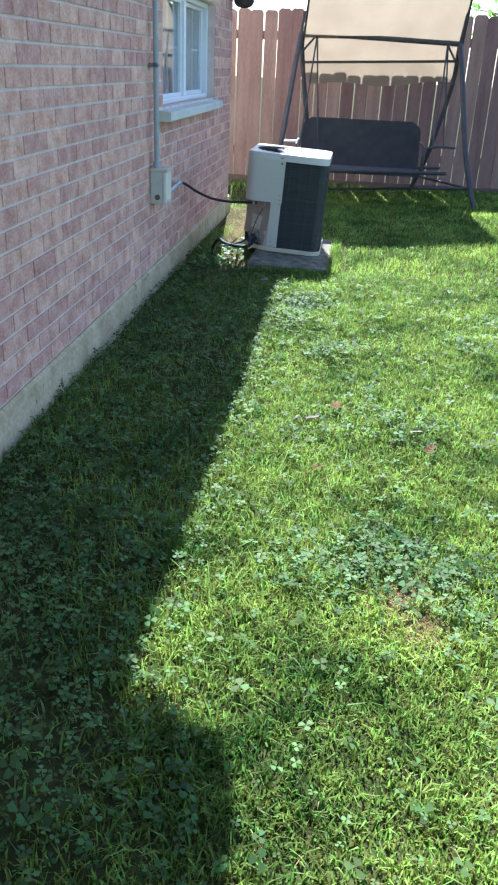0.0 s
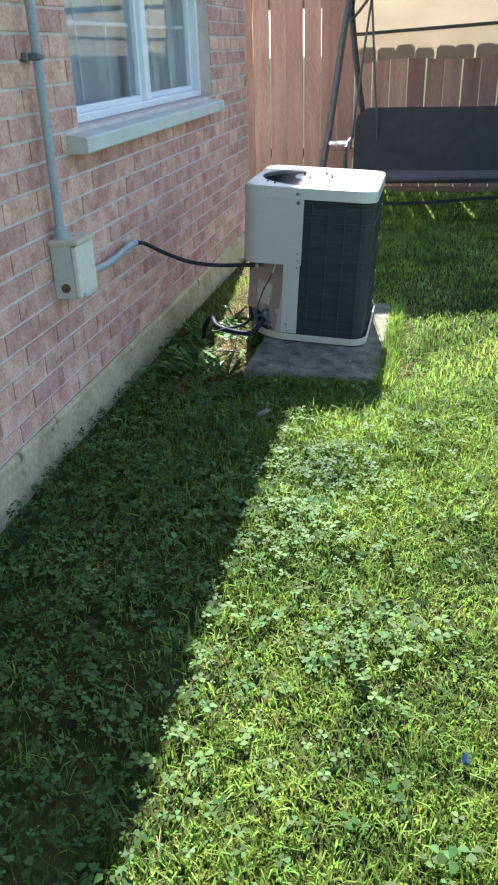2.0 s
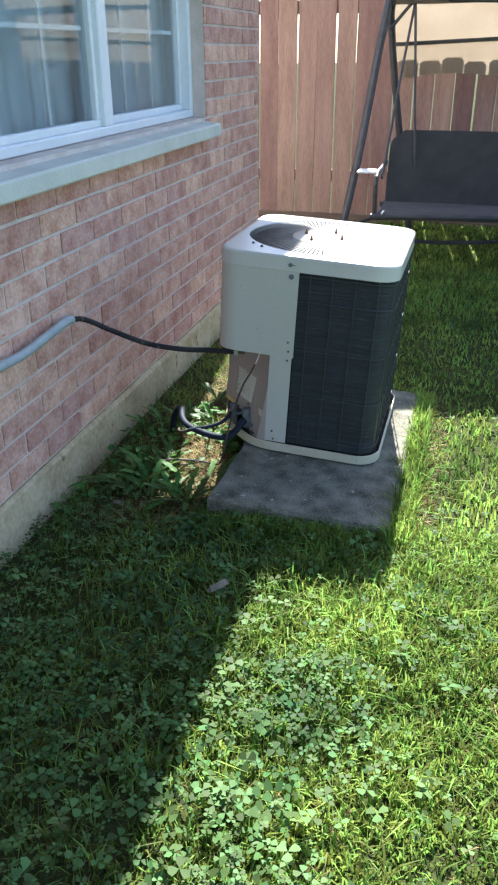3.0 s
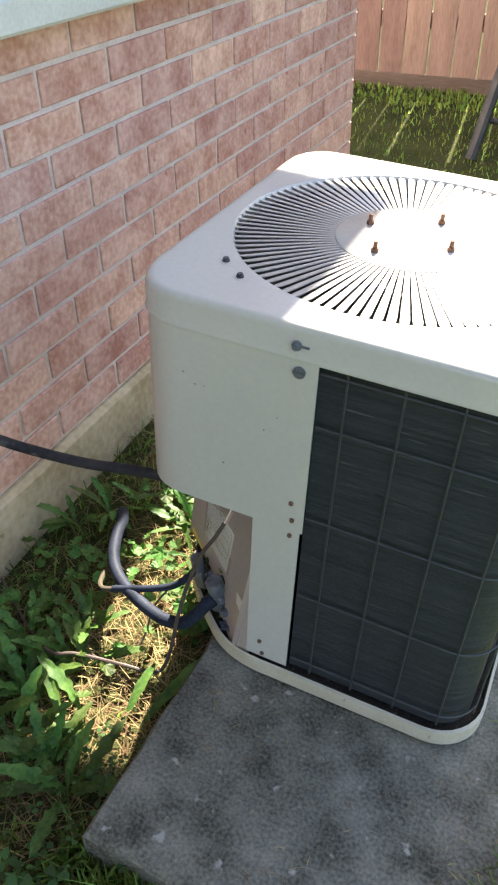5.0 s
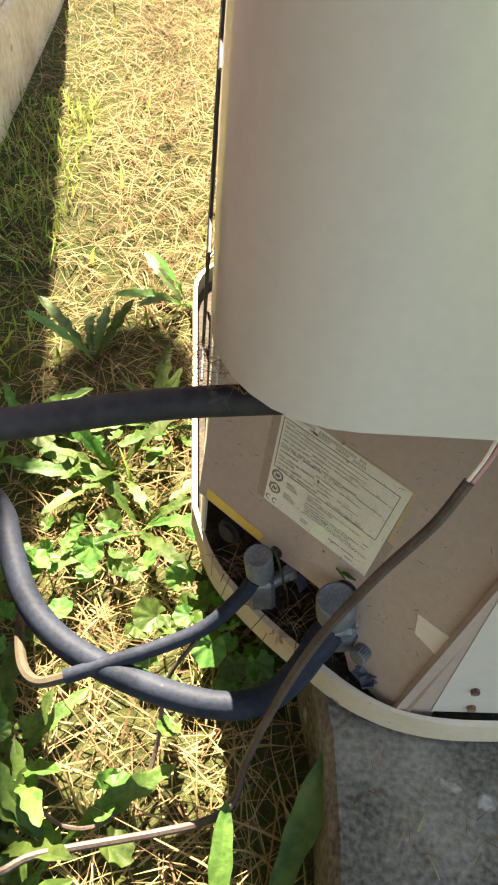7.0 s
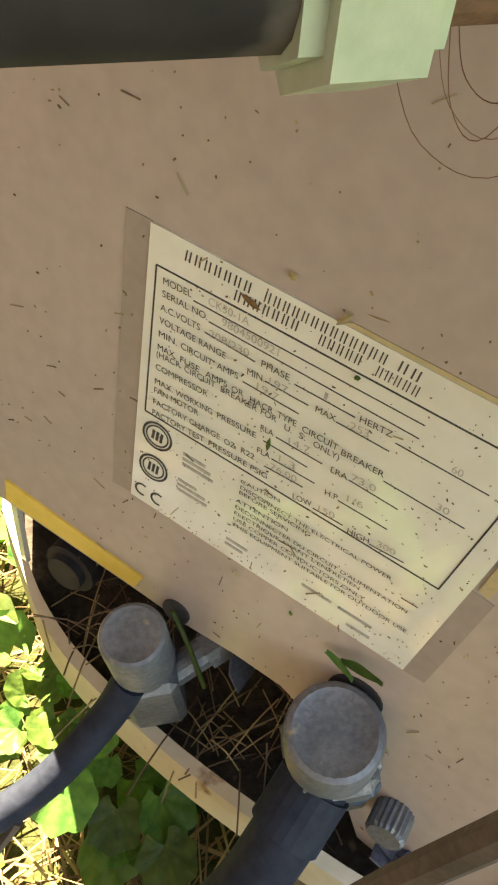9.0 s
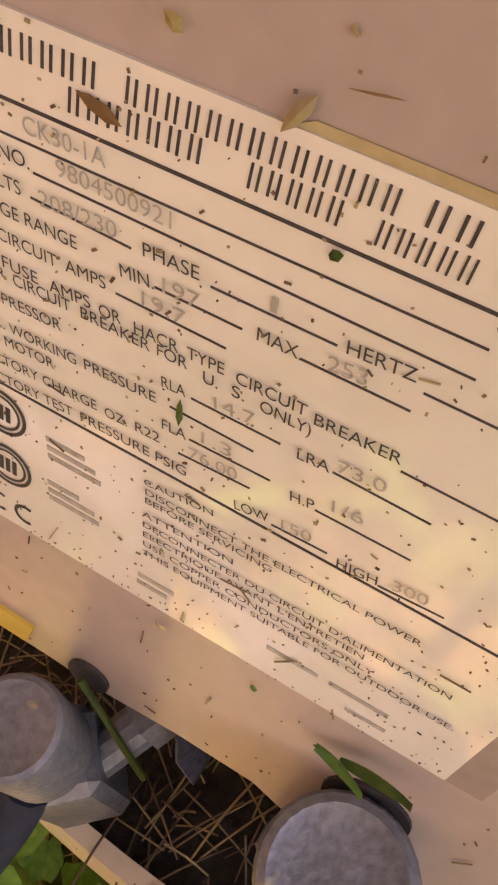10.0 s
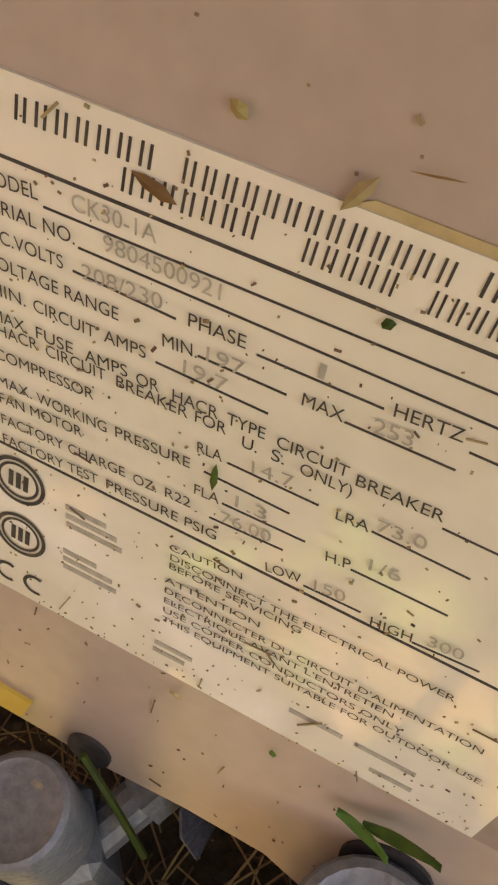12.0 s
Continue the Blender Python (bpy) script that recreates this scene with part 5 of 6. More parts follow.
def build_tree():
    t = thing("young_tree", pose(3.0, 9.95, GROUND))
    tagged(t, "leafy green young tree behind the fence", "tree")
    rng = random.Random(4)
    bm = tube([(0, 0, 0), (0.05, 0.02, 0.7), (-0.02, 0, 1.4), (0.03, 0.05, 2.4), (0.0, 0, 3.2)], 0.05, 10, 4, 0.012)
    tips = []
    for k in range(16):
        z = rng.uniform(1.4, 2.9)
        a = rng.uniform(0, 2 * math.pi)
        ln = rng.uniform(0.5, 1.0) * (3.4 - z) / 1.6
        tip = Vector((math.cos(a) * ln, math.sin(a) * ln * 0.6, z + rng.uniform(0.1, 0.4)))
        add_tube(bm, [(0, 0, z), tuple((Vector((0, 0, z)) + tip) / 2 + Vector((0, 0, 0.08))), tuple(tip)], 0.014, 6, 3, 0.004)
        tips.append((Vector((0, 0, z)), tip))
    tips.append((Vector((0, -0.05, 1.75)), Vector((-0.72, -0.28, 1.66))))
    add_tube(bm, [(0, 0, 1.7), (-0.4, -0.16, 1.82), (-0.72, -0.28, 1.66)], 0.012, 6, 3, 0.003)
    part("trunk", bm, BARK, t)
    bm = bmesh.new()
    for a, b in tips:
        for k in range(60):
            p = a.lerp(b, rng.uniform(0.25, 1.08)) + Vector([rng.gauss(0, 0.09) for _ in range(3)])
            s = rng.uniform(0.025, 0.05)
            m = Matrix.Translation(p) @ Euler((rng.uniform(-1, 1), rng.uniform(-1, 1), rng.uniform(0, 6.3))).to_matrix().to_4x4()
            vs = [bm.verts.new(m @ Vector(q)) for q in ((0, -s, 0), (s * 0.5, -s * 0.2, s * 0.12), (s * 0.35, s * 0.5, s * 0.1), (0, s, 0), (-s * 0.35, s * 0.5, s * 0.1), (-s * 0.5, -s * 0.2, s * 0.12))]
            bm.faces.new(vs[:4])
            bm.faces.new((vs[0], vs[3], vs[4], vs[5]))
    part("crown", bm, LEAF, t)


build_tree()


# ---------------------------------------------------------------- weeds and litter
def leaf_mesh(name, length, width, lobes, material, seed, arch=0.35):
    """A long leaf with a folded midrib and wavy, lobed edges, its stalk at the origin, growing along +x."""
    rng = random.Random(seed)
    bm = bmesh.new()
    n = 30
    bend, wave = rng.uniform(-0.22, 0.22) * length, rng.uniform(0, 6)
    rows = []
    for i in range(n + 1):
        s = i / n
        body = (s / 0.62) ** 0.85 if s < 0.62 else max(0.0, 1 - ((s - 0.62) / 0.38) ** 2.2) ** 0.6
        tooth = 1 - lobes * (0.5 + 0.5 * math.sin(s * 34 + wave)) * (1 - 0.5 * s)
        w = max(0.0007, width * body * tooth) + 0.0006
        x, side = length * s, bend * s * s
        z = arch * length * (s - 1.15 * s * s) + 0.003
        lift = (0.26 + 0.10 * math.sin(9 * s + wave)) * w
        rip = 0.10 * w * math.sin(26 * s + wave)
        rows.append([bm.verts.new((x - 0.2 * w, side - w, z + lift + rip)), bm.verts.new((x, side - 0.5 * w, z + 0.62 * lift)), bm.verts.new((x, side, z)),
                     bm.verts.new((x, side + 0.5 * w, z + 0.62 * lift)), bm.verts.new((x - 0.2 * w, side + w, z + lift - rip))])
    for a, b in zip(rows, rows[1:]):
        for j in range(4):
            bm.faces.new((a[j], b[j], b[j + 1], a[j + 1]))
    return mesh_of(name, bm, material, True)


def round_leaf_mesh(name, r, material, seed):
    """A scalloped, nearly round leaf, cupped and creased, with its notch at the stalk."""
    rng = random.Random(seed)
    bm = bmesh.new()
    c = bm.verts.new((r * 0.55, 0, -0.16 * r))
    inner, rim = [], []
    for k in range(29):
        a = radians(200 + 320 * k / 28)
        fold = math.cos(7 * a + 0.6)
        q = r * (1 + 0.055 * fold) * rng.uniform(0.97, 1.03)
        inner.append(bm.verts.new((r * 0.9 + 0.58 * q * math.cos(a), 0.58 * q * math.sin(a), r * (0.02 + 0.05 * fold))))
        rim.append(bm.verts.new((r + q * math.cos(a), q * math.sin(a), r * (0.14 + 0.09 * fold) * rng.uniform(0.6, 1.3))))
    for k in range(28):
        bm.faces.new((c, inner[k], inner[k + 1]))
        bm.faces.new((inner[k], rim[k], rim[k + 1], inner[k + 1]))
    return mesh_of(name, bm, material, True)


LONG = [leaf_mesh("leaf", 0.16, 0.015, 0.55, WEED, k) for k in range(4)] + [leaf_mesh("leaf", 0.17, 0.0125, 0.16, WEED, 7 + k, 0.16) for k in range(3)]
ROUND = [round_leaf_mesh("leaf", 0.020, WEED, k) for k in range(4)]


def build_weeds():
    rng = random.Random(17)
    spots = [(0.30, 5.66), (0.34, 5.73), (0.33, 5.59), (0.19, 5.73), (0.15, 5.69), (0.11, 5.64), (0.25, 5.36), (0.29, 5.30), (0.25, 5.30),
             (0.23, 5.22), (0.35, 5.21), (0.40, 5.10), (0.35, 5.13), (0.27, 5.14), (0.20, 5.16), (0.10, 5.20), (0.17, 5.30), (0.36, 5.95), (0.25, 5.85), (0.07, 5.58)]
    for x, y in spots:
        w = thing("dandelion_plant", pose(x, y, ground_z(x, y)))
        tagged(w, "leafy green dandelion rosette growing beside the unit", "weed", "weeds beside the unit")
        for k in range(rng.randint(6, 10)):
            m = pose(0, 0, 0.002, rng.uniform(-15, 15), rng.uniform(-55, -10), rng.uniform(0, 360)) @ Matrix.Scale(rng.uniform(0.4, 0.68) * (1.25 if y < 5.25 else 1.0), 4)
            piece("leaf", LONG[rng.randrange(4)], w, m)
    for x, y in [(0.07 + 0.33 * rng.random() ** 1.3, 5.0 + 0.75 * rng.random()) for _ in range(24)] + [(0.39 + 0.05 * rng.random(), 5.38 + 0.12 * rng.random()) for _ in range(7)] + [(0.12 + 0.14 * rng.random(), 5.30 + 0.2 * rng.random()) for _ in range(8)]:
        w = thing("mallow_plant", pose(x, y, ground_z(x, y)))
        tagged(w, "round-leaved mallow weed growing beside the unit", "weed", "round weeds beside the unit")
        for k in range(rng.randint(5, 9)):
            h = rng.uniform(0.015, 0.065)
            a = rng.uniform(0, 2 * math.pi)
            d = rng.uniform(0.008, 0.045)
            m = pose(d * math.cos(a), d * math.sin(a), h, rng.uniform(-38, 38), rng.uniform(-38, 38), math.degrees(a)) @ Matrix.Scale(rng.uniform(0.32, 0.72), 4)
            piece("leaf", ROUND[rng.randrange(4)], w, m)
    # broad leaves leaning on the pad
    for x, y, rz, ry, k, size in ((0.412, 5.215, 92, -26, 4, 0.66), (0.437, 5.225, 70, -24, 5, 1.0), (0.330, 5.185, 140, -22, 6, 0.8), (0.235, 5.235, 175, -14, 4, 0.8)):
        w = thing("dock_leaf", pose(x, y, ground_z(x, y)))
        tagged(w, "long broad green leaf against the concrete pad", "weed", "broad leaves by the pad")
        piece("leaf", LONG[k], w, pose(0, 0, 0, 0, ry, rz) @ Matrix.Scale(size, 4))


build_weeds()


def build_fibres():
    """Dry nest-like grass caught between cover and conduit."""
    rng = random.Random(5)
    bm = bmesh.new()
    for k in range(170):
        p = Vector((rng.uniform(0.395, 0.475), 5.397 + rng.uniform(-0.008, 0.016), 0.3095 + rng.uniform(-0.002, 0.012)))
        q = p + Vector((rng.uniform(-0.03, 0.03), rng.uniform(-0.010, 0.012), rng.uniform(-0.004, 0.012)))
        a, b = [p.lerp(q, f) + Vector((rng.uniform(-0.006, 0.006), rng.uniform(-0.005, 0.005), rng.uniform(-0.003, 0.007))) for f in (0.33, 0.66)]
        add_tube(bm, [p, a, b, q], rng.uniform(0.00008, 0.00018), 3, 6)
    for k in range(5):
        x, w, d, y = rng.uniform(0.462, 0.484), rng.uniform(0.006, 0.014), rng.uniform(0.000, 0.006), 5.394 + rng.uniform(-0.004, 0.004)
        add_tube(bm, [(x - w, y, 0.296), (x - 0.6 * w, y, 0.289 - 0.7 * d), (x + 0.1 * w, y, 0.287 - d), (x + w, y, 0.294)], rng.uniform(0.00003, 0.00007), 3, 6)
    ob = part("dry_fibres", bm, FIBRE)
    tagged(ob, "brown dry grass fibres caught over the black conduit", "dry grass", kind="stuff")


build_fibres()


def build_litter():
    rng = random.Random(29)
    for x, y, s, m, label in ((1.078, 3.035, 0.035, DEADLEAF, "orange-brown fallen leaf lying on the lawn"), (1.031, 2.556, 0.020, DEADLEAF, "small orange fallen leaf lying on the lawn"),
                              (1.40, 2.75, 0.03, DEADLEAF, "brown fallen leaf lying on the lawn"),
                              (0.28, 2.15, 0.035, WEED, "green fallen leaf lying in the shade")):
        bm = bmesh.new()
        rim = [(s * (1 + 0.07 * math.cos(5 * a + s * 90)) * math.cos(a), 0.5 * s * (1 + 0.10 * math.cos(7 * a)) * math.sin(a), s * (0.28 * math.sin(a) ** 2 + rng.uniform(-0.06, 0.08))) for a in (2 * math.pi * k / 14 for k in range(14))]
        c = bm.verts.new((0, 0, 0))
        vs = [bm.verts.new(p) for p in rim]
        for i in range(14):
            bm.faces.new((c, vs[i], vs[(i + 1) % 14]))
        bmesh.ops.solidify(bm, geom=bm.faces[:], thickness=0.0008)
        ob = part("fallen_leaf", bm, m)
        ob.matrix_world = pose(x, y, ground_z(x, y) + 0.045, rng.uniform(-10, 10), rng.uniform(-10, 10), rng.uniform(0, 360))
        tagged(ob, label, "leaf", "fallen leaves on the lawn")
    for x, y, s, rz in ((0.997, 2.91, 0.022, 20), (0.94, 2.90, 0.013, 70), (1.36, 2.86, 0.018, 10), (0.619, 4.692, 0.022, 50), (0.21, 5.03, 0.012, 0)):
        bm = box((-s, -s * 0.35, -0.003), (s, s * 0.35, 0.004), 0.003)
        for v in bm.verts:
            v.co += Vector((rng.uniform(-1, 1), rng.uniform(-1, 1), rng.uniform(-1, 1) * 0.4)) * s * 0.34
        ob = part("wood_chip", bm, PALECHIP)
        ob.matrix_world = pose(x, y, ground_z(x, y) + (0.05 if y < 4 else 0.055), 5, -6, rz)
        tagged(ob, "pale chip of wood lying on the lawn", "wood chip", "pale chips on the lawn")
    bm = box((-0.008, -0.005, -0.003), (0.008, 0.005, 0.003), 0.0015)
    for v in bm.verts:
        v.co += Vector((rng.uniform(-1, 1), rng.uniform(-1, 1), rng.uniform(-1, 1))) * 0.003
    ob = part("plastic_scrap", bm, BLUE_FOIL)
    ob.matrix_world = pose(1.232, 3.414, ground_z(1.232, 3.414) + 0.042, 20, -30, 80)
    tagged(ob, "small blue plastic scrap lying in the grass", "litter")


build_litter()

# ---------------------------------------------------------------- grass, clover, straw
rs = np.random.RandomState(12)


def eased(a, b, v):
    s = np.clip((v - a) / (b - a), 0, 1)
    return s * s * (3 - 2 * s)


def gz(x, y):
    return GROUND + 0.045 * eased(0.15, 0.65, x) * eased(2.2, 4.4, y) * (1 - 0.6 * eased(6.0, 8.5, y)) + 0.010 * np.sin(1.7 * x + 0.6) * np.sin(1.3 * y) + 0.006 * np.sin(5.1 * x + 2.0) * np.sin(4.3 * y + 1.0)


def keep_clear(x, y):
    """Away from house, pad and unit."""
    ok = ~((x < 0.025) & (y < HOUSE_END + 0.03))
    return ok & ~((x > 0.485) & (x < 0.965) & (y > 5.045) & (y < 5.955)) & (y < FENCE_Y + 3)


def patchy(x, y):
    """Slow variation of the sward, 0 to 1."""
    return 0.5 + 0.25 * np.sin(3.1 * x + 1.3 * np.sin(2.2 * y)) + 0.25 * np.sin(2.6 * y + 1.7 * np.sin(1.9 * x + 0.5))


def blades(x, y, h0, h1, w, lean, flat=0.0):
    n = len(x)
    z = gz(x, y) - 0.004
    a, la = rs.uniform(0, 2 * np.pi, n), rs.uniform(0, 2 * np.pi, n)
    h = rs.uniform(h0, h1, n) * (0.65 + 0.6 * patchy(x, y))
    d = h * np.abs(rs.normal(0, lean, n)) + flat * rs.uniform(0.5, 1, n)
    if flat:
        h = h * 0.25 + rs.uniform(0.004, 0.02, n)
    ww = w * rs.uniform(0.7, 1.3, n)
    sx, sy, lx, ly = np.cos(a) * ww, np.sin(a) * ww, np.cos(la) * d, np.sin(la) * d
    v = np.empty((n, 5, 3))
    v[:, 0] = np.stack([x - sx, y - sy, z], 1)
    v[:, 1] = np.stack([x + sx, y + sy, z], 1)
    v[:, 2] = np.stack([x + sx * 0.8 + lx * 0.35, y + sy * 0.8 + ly * 0.35, z + h * 0.62], 1)
    v[:, 3] = np.stack([x - sx * 0.8 + lx * 0.35, y - sy * 0.8 + ly * 0.35, z + h * 0.62], 1)
    v[:, 4] = np.stack([x + lx, y + ly, z + h * (1 - 0.25 * np.clip(d / (h + 1e-6), 0, 1))], 1)
    k = np.arange(n)[:, None] * 5
    loops = (k + np.array([[0, 1, 2, 3, 3, 2, 4]])).ravel()
    return v.reshape(-1, 3), loops, np.tile([4, 3], n)


def scatter(n, x0, x1, y0, y1, weight=None):
    x, y = rs.uniform(x0, x1, n), rs.uniform(y0, y1, n)
    ok = keep_clear(x, y)
    if weight is not None:
        ok &= rs.uniform(0, 1, n) < weight(x, y)
    return x[ok], y[ok]


def join(sets):
    vs, ls, ss, base = [], [], [], 0
    for v, l, s in sets:
        vs.append(v)
        ls.append(l + base)
        ss.append(s)
        base += len(v)
    return np.concatenate(vs), np.concatenate(ls), np.concatenate(ss)


def strip(x, y):
    """The worn, dry strip between unit and house."""
    return ((x < 0.50) & (y > 5.0) & (y < 7.5)).astype(float)


def bare(x, y):
    """Small worn spots in the sunlit lawn."""
    p, q = x + 0.02 * np.sin(31 * y), y + 0.03 * np.sin(27 * x)
    return np.clip(1.2 * np.exp(-((p - 1.26) ** 2 + (q - 1.97) ** 2) / 0.0036) + np.exp(-((p - 1.31) ** 2 + (q - 1.84) ** 2) / 0.0025) + np.exp(-((p - 1.01) ** 2 + (q - 5.15) ** 2) / 0.006), 0, 1)


# grass is thinned below x 0.85, partly to darken the house shade
thin = lambda x, y: (1 - 0.93 * strip(x, y)) * (1 - 0.9 * bare(x, y)) * (0.16 + 0.84 * eased(0.60, 0.85, x)) * (0.88 + 0.12 * (patchy(x, y) > 0.16))


def tufts(n, each, spread, x0, x1, y0, y1):
    """Blade feet gathered in clumps."""
    x, y = scatter(n, x0, x1, y0, y1)
    x, y = np.repeat(x, each), np.repeat(y, each)
    x, y = x + rs.normal(0, spread, len(x)), y + rs.normal(0, spread, len(y))
    ok = keep_clear(x, y)
    return x[ok], y[ok]


sets = [blades(*tufts(1350, 34, 0.020, 0.62, 2.3, 0.7, 5.1), 0.028, 0.058, 0.0021, 0.75),
        blades(*tufts(60, 34, 0.020, 0.0, 0.62, 0.7, 5.1), 0.028, 0.058, 0.0021, 0.75),
        blades(*scatter(260000, 0.0, 2.3, 0.7, 5.1, thin), 0.018, 0.042, 0.0022, 0.85),
        blades(*scatter(26000, 0.0, 2.3, 0.7, 5.1, lambda x, y: (patchy(x, y) > 0.62) * 1.0), 0.034, 0.060, 0.0022, 0.85),
        blades(*scatter(125000, -1.2, 3.6, 5.0, 9.6, thin), 0.024, 0.052, 0.0027, 0.7),
        blades(*scatter(1200, 0.02, 0.17, 5.0, 6.6), 0.025, 0.055, 0.0014, 1.0),
        blades(*scatter(1800, 0.44, 1.02, 4.98, 5.06), 0.025, 0.055, 0.0020, 0.7),
        blades(*scatter(2400, 0.955, 1.03, 5.0, 6.0), 0.04, 0.08, 0.0020, 0.6),
        blades(*scatter(110000, -1.0, 6.0, -3.0, 9.6, lambda x, y: (1 - 0.95 * strip(x, y)) * ~((x < 2.25) & (y > 0.75) & (y < 9.0))), 0.030, 0.055, 0.0055, 0.6)]
ob = new("grass", big_mesh("grass", *join(sets), GRASS))
tagged(ob, "bright green uneven lawn grass with longer tufts", "grass", kind="stuff")

# fewer stems near the wall, also to darken the shaded strip
sets = [blades(*scatter(16000, 0.03, 0.5, 5.0, 7.6, lambda x, y: 0.45 + 0.55 * eased(0.16, 0.26, x)), 0.03, 0.06, 0.0010, 0.8, 0.05),
        blades(*scatter(9000, 0.7, 2.3, 0.7, 5.1, lambda x, y: (np.sin(6.1 * x + 1.1 * np.sin(3 * y)) * np.sin(5.3 * y + 0.4) > 0.86) * 1.0), 0.03, 0.05, 0.0012, 0.8, 0.045),
        blades(*scatter(60000, 1.1, 1.5, 1.6, 2.3, bare), 0.02, 0.03, 0.0011, 0.8, 0.03),
        blades(*scatter(5000, 0.0, 2.3, 0.7, 5.1), 0.03, 0.05, 0.0011, 0.8, 0.04),
        blades(*scatter(1500, 0.97, 1.06, 5.0, 6.0), 0.03, 0.05, 0.0014, 0.8, 0.04)]
ob = new("dry_grass", big_mesh("dry_grass", *join(sets), STRAW))
tagged(ob, "pale dry grass stems matted over the soil", "dry grass", kind="stuff")


def clover(x, y, size):
    """Three round leaflets to a stalk top."""
    n = len(x)
    z = gz(x, y) + rs.uniform(0.022, 0.055, n)
    a0 = rs.uniform(0, 2 * np.pi, n)
    s = size * rs.uniform(0.6, 1.35, n)
    tilt = rs.normal(0, 0.30, (n, 2))
    out = []
    for k in range(3):
        a = a0 + 2 * np.pi * k / 3
        for r, b in ((0.05, 0.0), (0.75, -0.62), (1.35, -0.50), (1.5, 0.0), (1.35, 0.50), (0.75, 0.62)):
            dx, dy = s * r * np.cos(a + b), s * r * np.sin(a + b)
            out.append(np.stack([x + dx, y + dy, z + tilt[:, 0] * dx + tilt[:, 1] * dy + 0.15 * s * abs(b)], 1))
    v = np.stack(out, 1).reshape(-1, 3)
    loops = np.arange(len(v))
    return v, loops, np.full(3 * n, 6)


def mound(x, y, cx, cy, r):
    """A soft spot of the sward, 1 at its centre."""
    return np.exp(-((x - cx) ** 2 + (y - cy) ** 2) / (r * r))


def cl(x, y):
    """Clover in loose, ragged drifts, thick in a few patches and along the house side, where it also darkens the shade.
    """
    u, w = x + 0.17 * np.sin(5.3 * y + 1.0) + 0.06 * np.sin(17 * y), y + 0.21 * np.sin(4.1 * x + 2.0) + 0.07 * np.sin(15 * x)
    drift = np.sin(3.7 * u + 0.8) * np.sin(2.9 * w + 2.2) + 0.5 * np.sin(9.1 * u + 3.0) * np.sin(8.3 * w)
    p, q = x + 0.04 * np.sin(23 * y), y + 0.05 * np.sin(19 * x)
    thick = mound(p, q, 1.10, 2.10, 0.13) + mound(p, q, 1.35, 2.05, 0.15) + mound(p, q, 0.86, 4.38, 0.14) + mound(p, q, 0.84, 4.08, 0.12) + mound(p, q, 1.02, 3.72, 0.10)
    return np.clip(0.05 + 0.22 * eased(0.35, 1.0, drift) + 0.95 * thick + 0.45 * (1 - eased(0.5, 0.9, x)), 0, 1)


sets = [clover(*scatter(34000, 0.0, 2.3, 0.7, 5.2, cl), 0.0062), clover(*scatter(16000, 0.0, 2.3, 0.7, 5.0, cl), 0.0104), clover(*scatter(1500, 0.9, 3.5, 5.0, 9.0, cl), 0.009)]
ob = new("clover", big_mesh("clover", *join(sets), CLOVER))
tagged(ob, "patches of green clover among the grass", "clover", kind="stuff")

# dry clippings lying on the pad
cx, cy = rs.uniform(0.50, 0.955, 900), rs.uniform(5.06, 5.95, 900)
ok = (rs.uniform(0, 1, 900) < 0.25 + 0.75 * (np.sin(19 * cx) * np.sin(14 * cy) > 0.2)) & ((cy < 5.36) | (cx > 0.90))
cx, cy = cx[ok], cy[ok]
v, l, sz = blades(cx, cy, 0.005, 0.010, 0.0007, 0.5, 0.016)
own = np.repeat(gz(cx, cy) - 0.004, 5)
v[:, 2] = (v[:, 2] - own) * 0.25 + np.repeat(0.0045 - (cx - 0.728) * 0.0524, 5)
ob = new("clippings", big_mesh("clippings", v, l, sz, STRAW))
tagged(ob, "dry grass clippings strewn over the concrete pad", "clippings", kind="stuff")

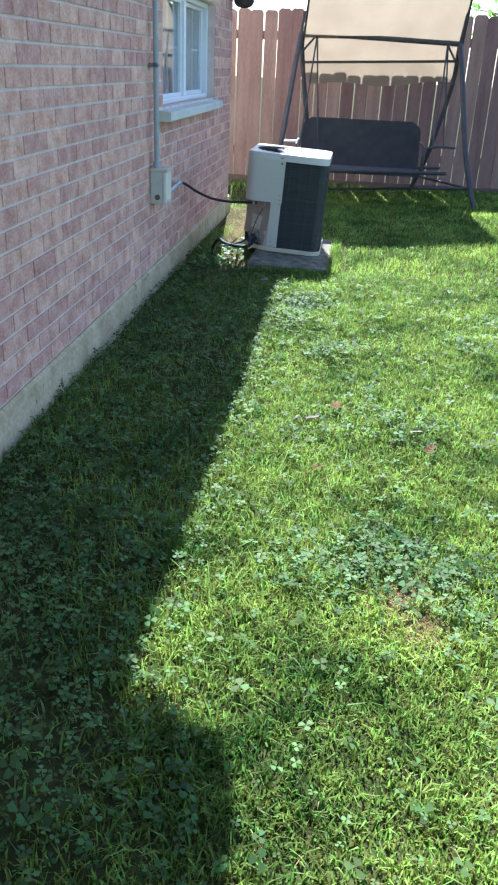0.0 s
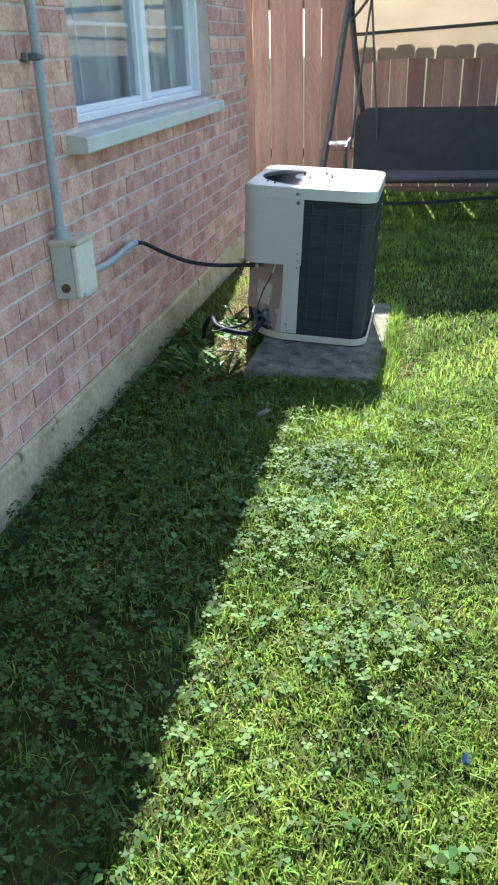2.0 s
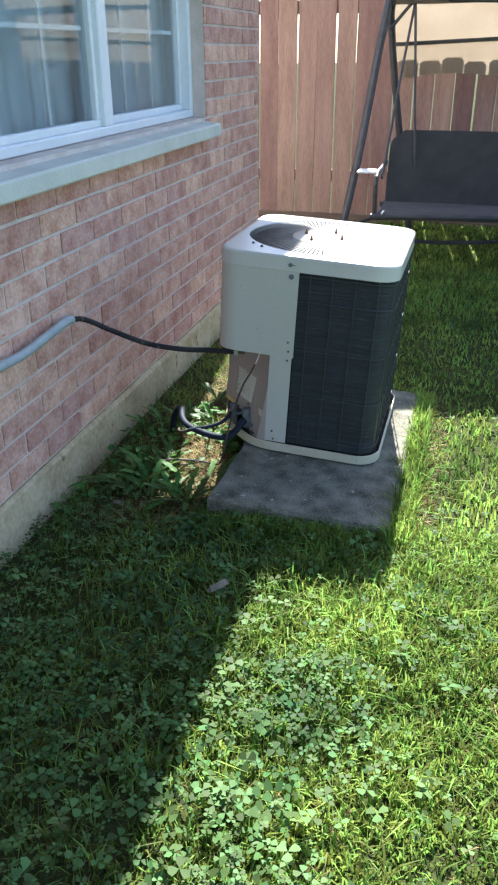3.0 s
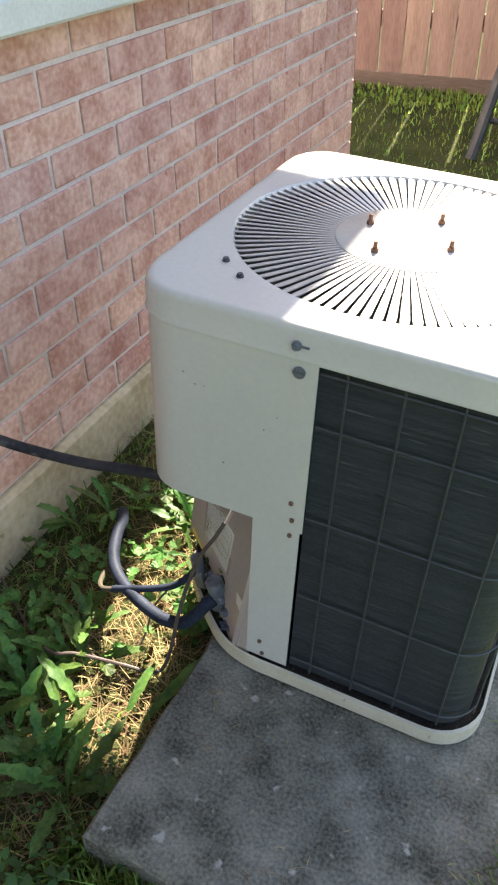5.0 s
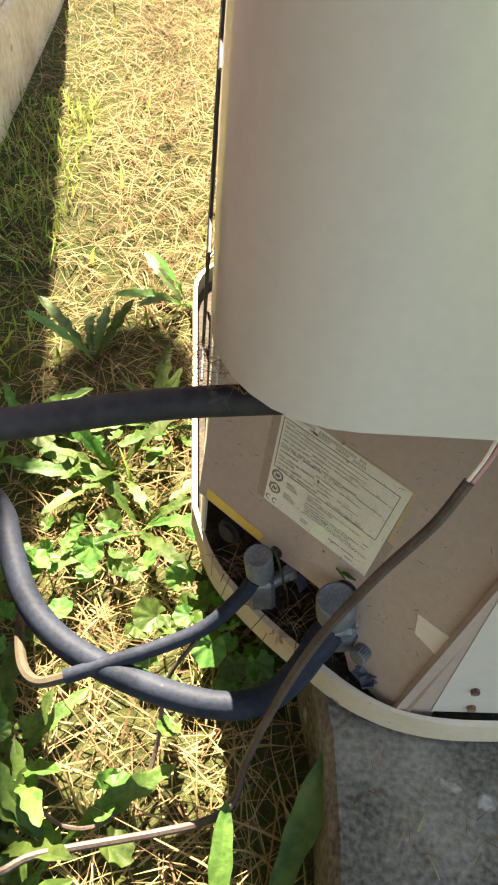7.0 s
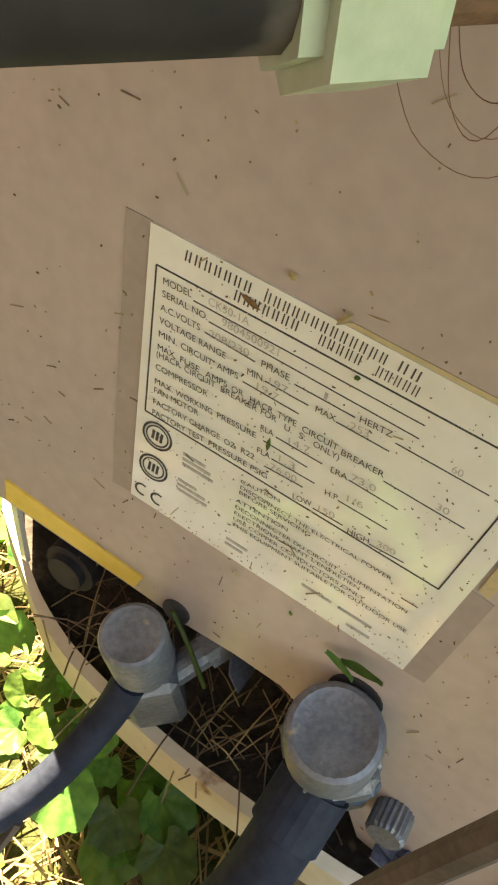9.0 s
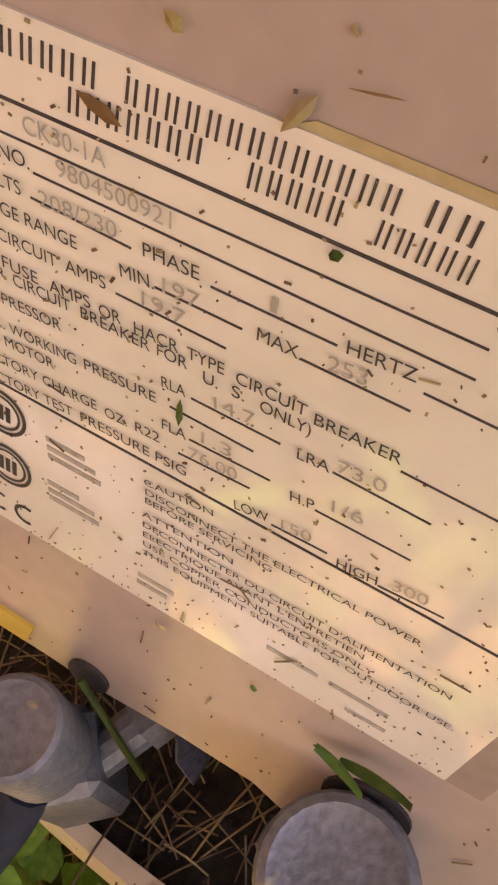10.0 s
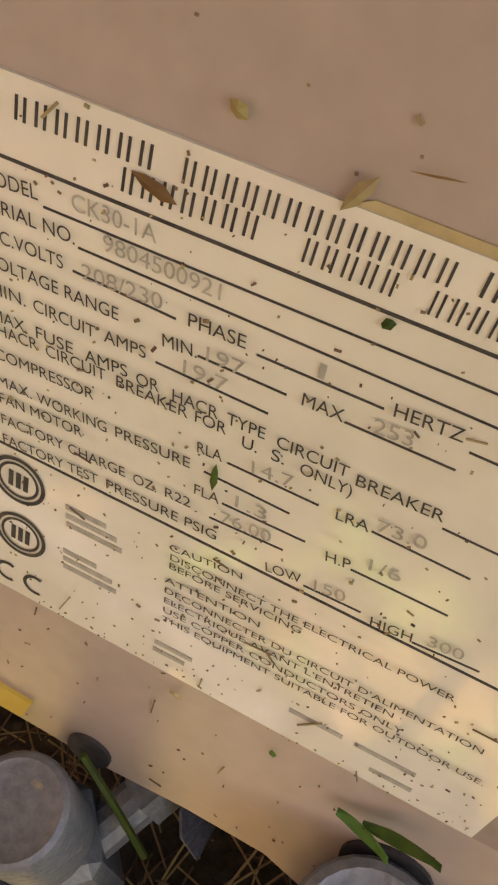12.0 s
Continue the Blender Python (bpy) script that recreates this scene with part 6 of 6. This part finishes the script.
# ---------------------------------------------------------------- bricks, laid in running bond
def build_bricks():
    wall = bpy.data.objects["wall_east"]
    rng = random.Random(2)
    meshes = {}

    def brick_mesh(length, seed):
        key = (round(length, 3), seed)
        if key not in meshes:
            r = random.Random(seed * 31 + int(length * 1000))
            bm = bmesh.new()
            h = COURSE - JOINT
            rim = [(0.0015, 0.0), (length - 0.0015, 0.0), (length, 0.0015), (length, h - 0.0015), (length - 0.0015, h), (0.0015, h), (0.0, h - 0.0015), (0.0, 0.0015)]
            rim = [(y + r.uniform(-0.0008, 0.0008), z + r.uniform(-0.0008, 0.0008)) for y, z in rim]
            back = [bm.verts.new((-0.03, y, z)) for y, z in rim]
            mid = [bm.verts.new((-0.0012, y, z)) for y, z in rim]
            cy, cz = length / 2, h / 2
            front = [bm.verts.new((r.uniform(-0.0008, 0.0008), cy + (y - cy) * 0.985, cz + (z - cz) * 0.95)) for y, z in rim]
            for a, b in ((back, mid), (mid, front)):
                for i in range(8):
                    bm.faces.new((a[i], a[(i + 1) % 8], b[(i + 1) % 8], b[i]))
            bm.faces.new(front)
            meshes[key] = mesh_of("brick", bm, BRICK)
        return meshes[key]

    courses = int((2.44 - WALL_Z0) / COURSE)
    rest = bmesh.new()
    laid = 0
    for c in range(courses):
        z = WALL_Z0 + 0.003 + c * COURSE + JOINT * 0.5
        first = True
        top = HOUSE_END
        while top > 0.6:
            low = max(0.6, top - BRICK_PITCH * (1 if not first else 0.877 if c % 2 else 0.377))
            first = False
            spans = [(low, top - JOINT)]
            zc = z + COURSE / 2
            if zc > 0.80 and zc < WIN_Z1:
                edge0, edge1 = (4.795, 6.552) if zc < WIN_Z0 else (WIN_Y0, WIN_Y1)
                cut = []
                for a, b in spans:
                    if b <= edge0 or a >= edge1:
                        cut.append((a, b))
                    else:
                        if a < edge0:
                            cut.append((a, edge0 - 0.002))
                        if b > edge1:
                            cut.append((edge1 + 0.002, b))
                spans = cut
            for a, b in spans:
                if b - a < 0.02:
                    continue
                near = 4.85 < a and z < 0.80
                seed = rng.randrange(5)
                if near and laid < 300:
                    laid += 1
                    piece("brick", brick_mesh(b - a, seed), wall, pose(rng.uniform(-0.001, 0.0015), a, z))
                else:
                    add_box(rest, (-0.03, a, z), (rng.uniform(-0.001, 0.0015), b, z + COURSE - JOINT))
            top = low
    me = mesh_of("brickwork", rest, BRICKWORK)
    ob = new("brickwork", me)
    ob.parent = wall
    tagged(ob, "pinkish red brickwork", kind="stuff")


BRICKWORK = mat("brickwork", (0.46, 0.22, 0.160), (0.73, 0.47, 0.375), 14, 0.9, bump=0.5, fine=90, speck=(0.38, 0.15, 0.11), speck_at=0.69, island=0.14, dist=0.003, spec=0.2)
build_bricks()
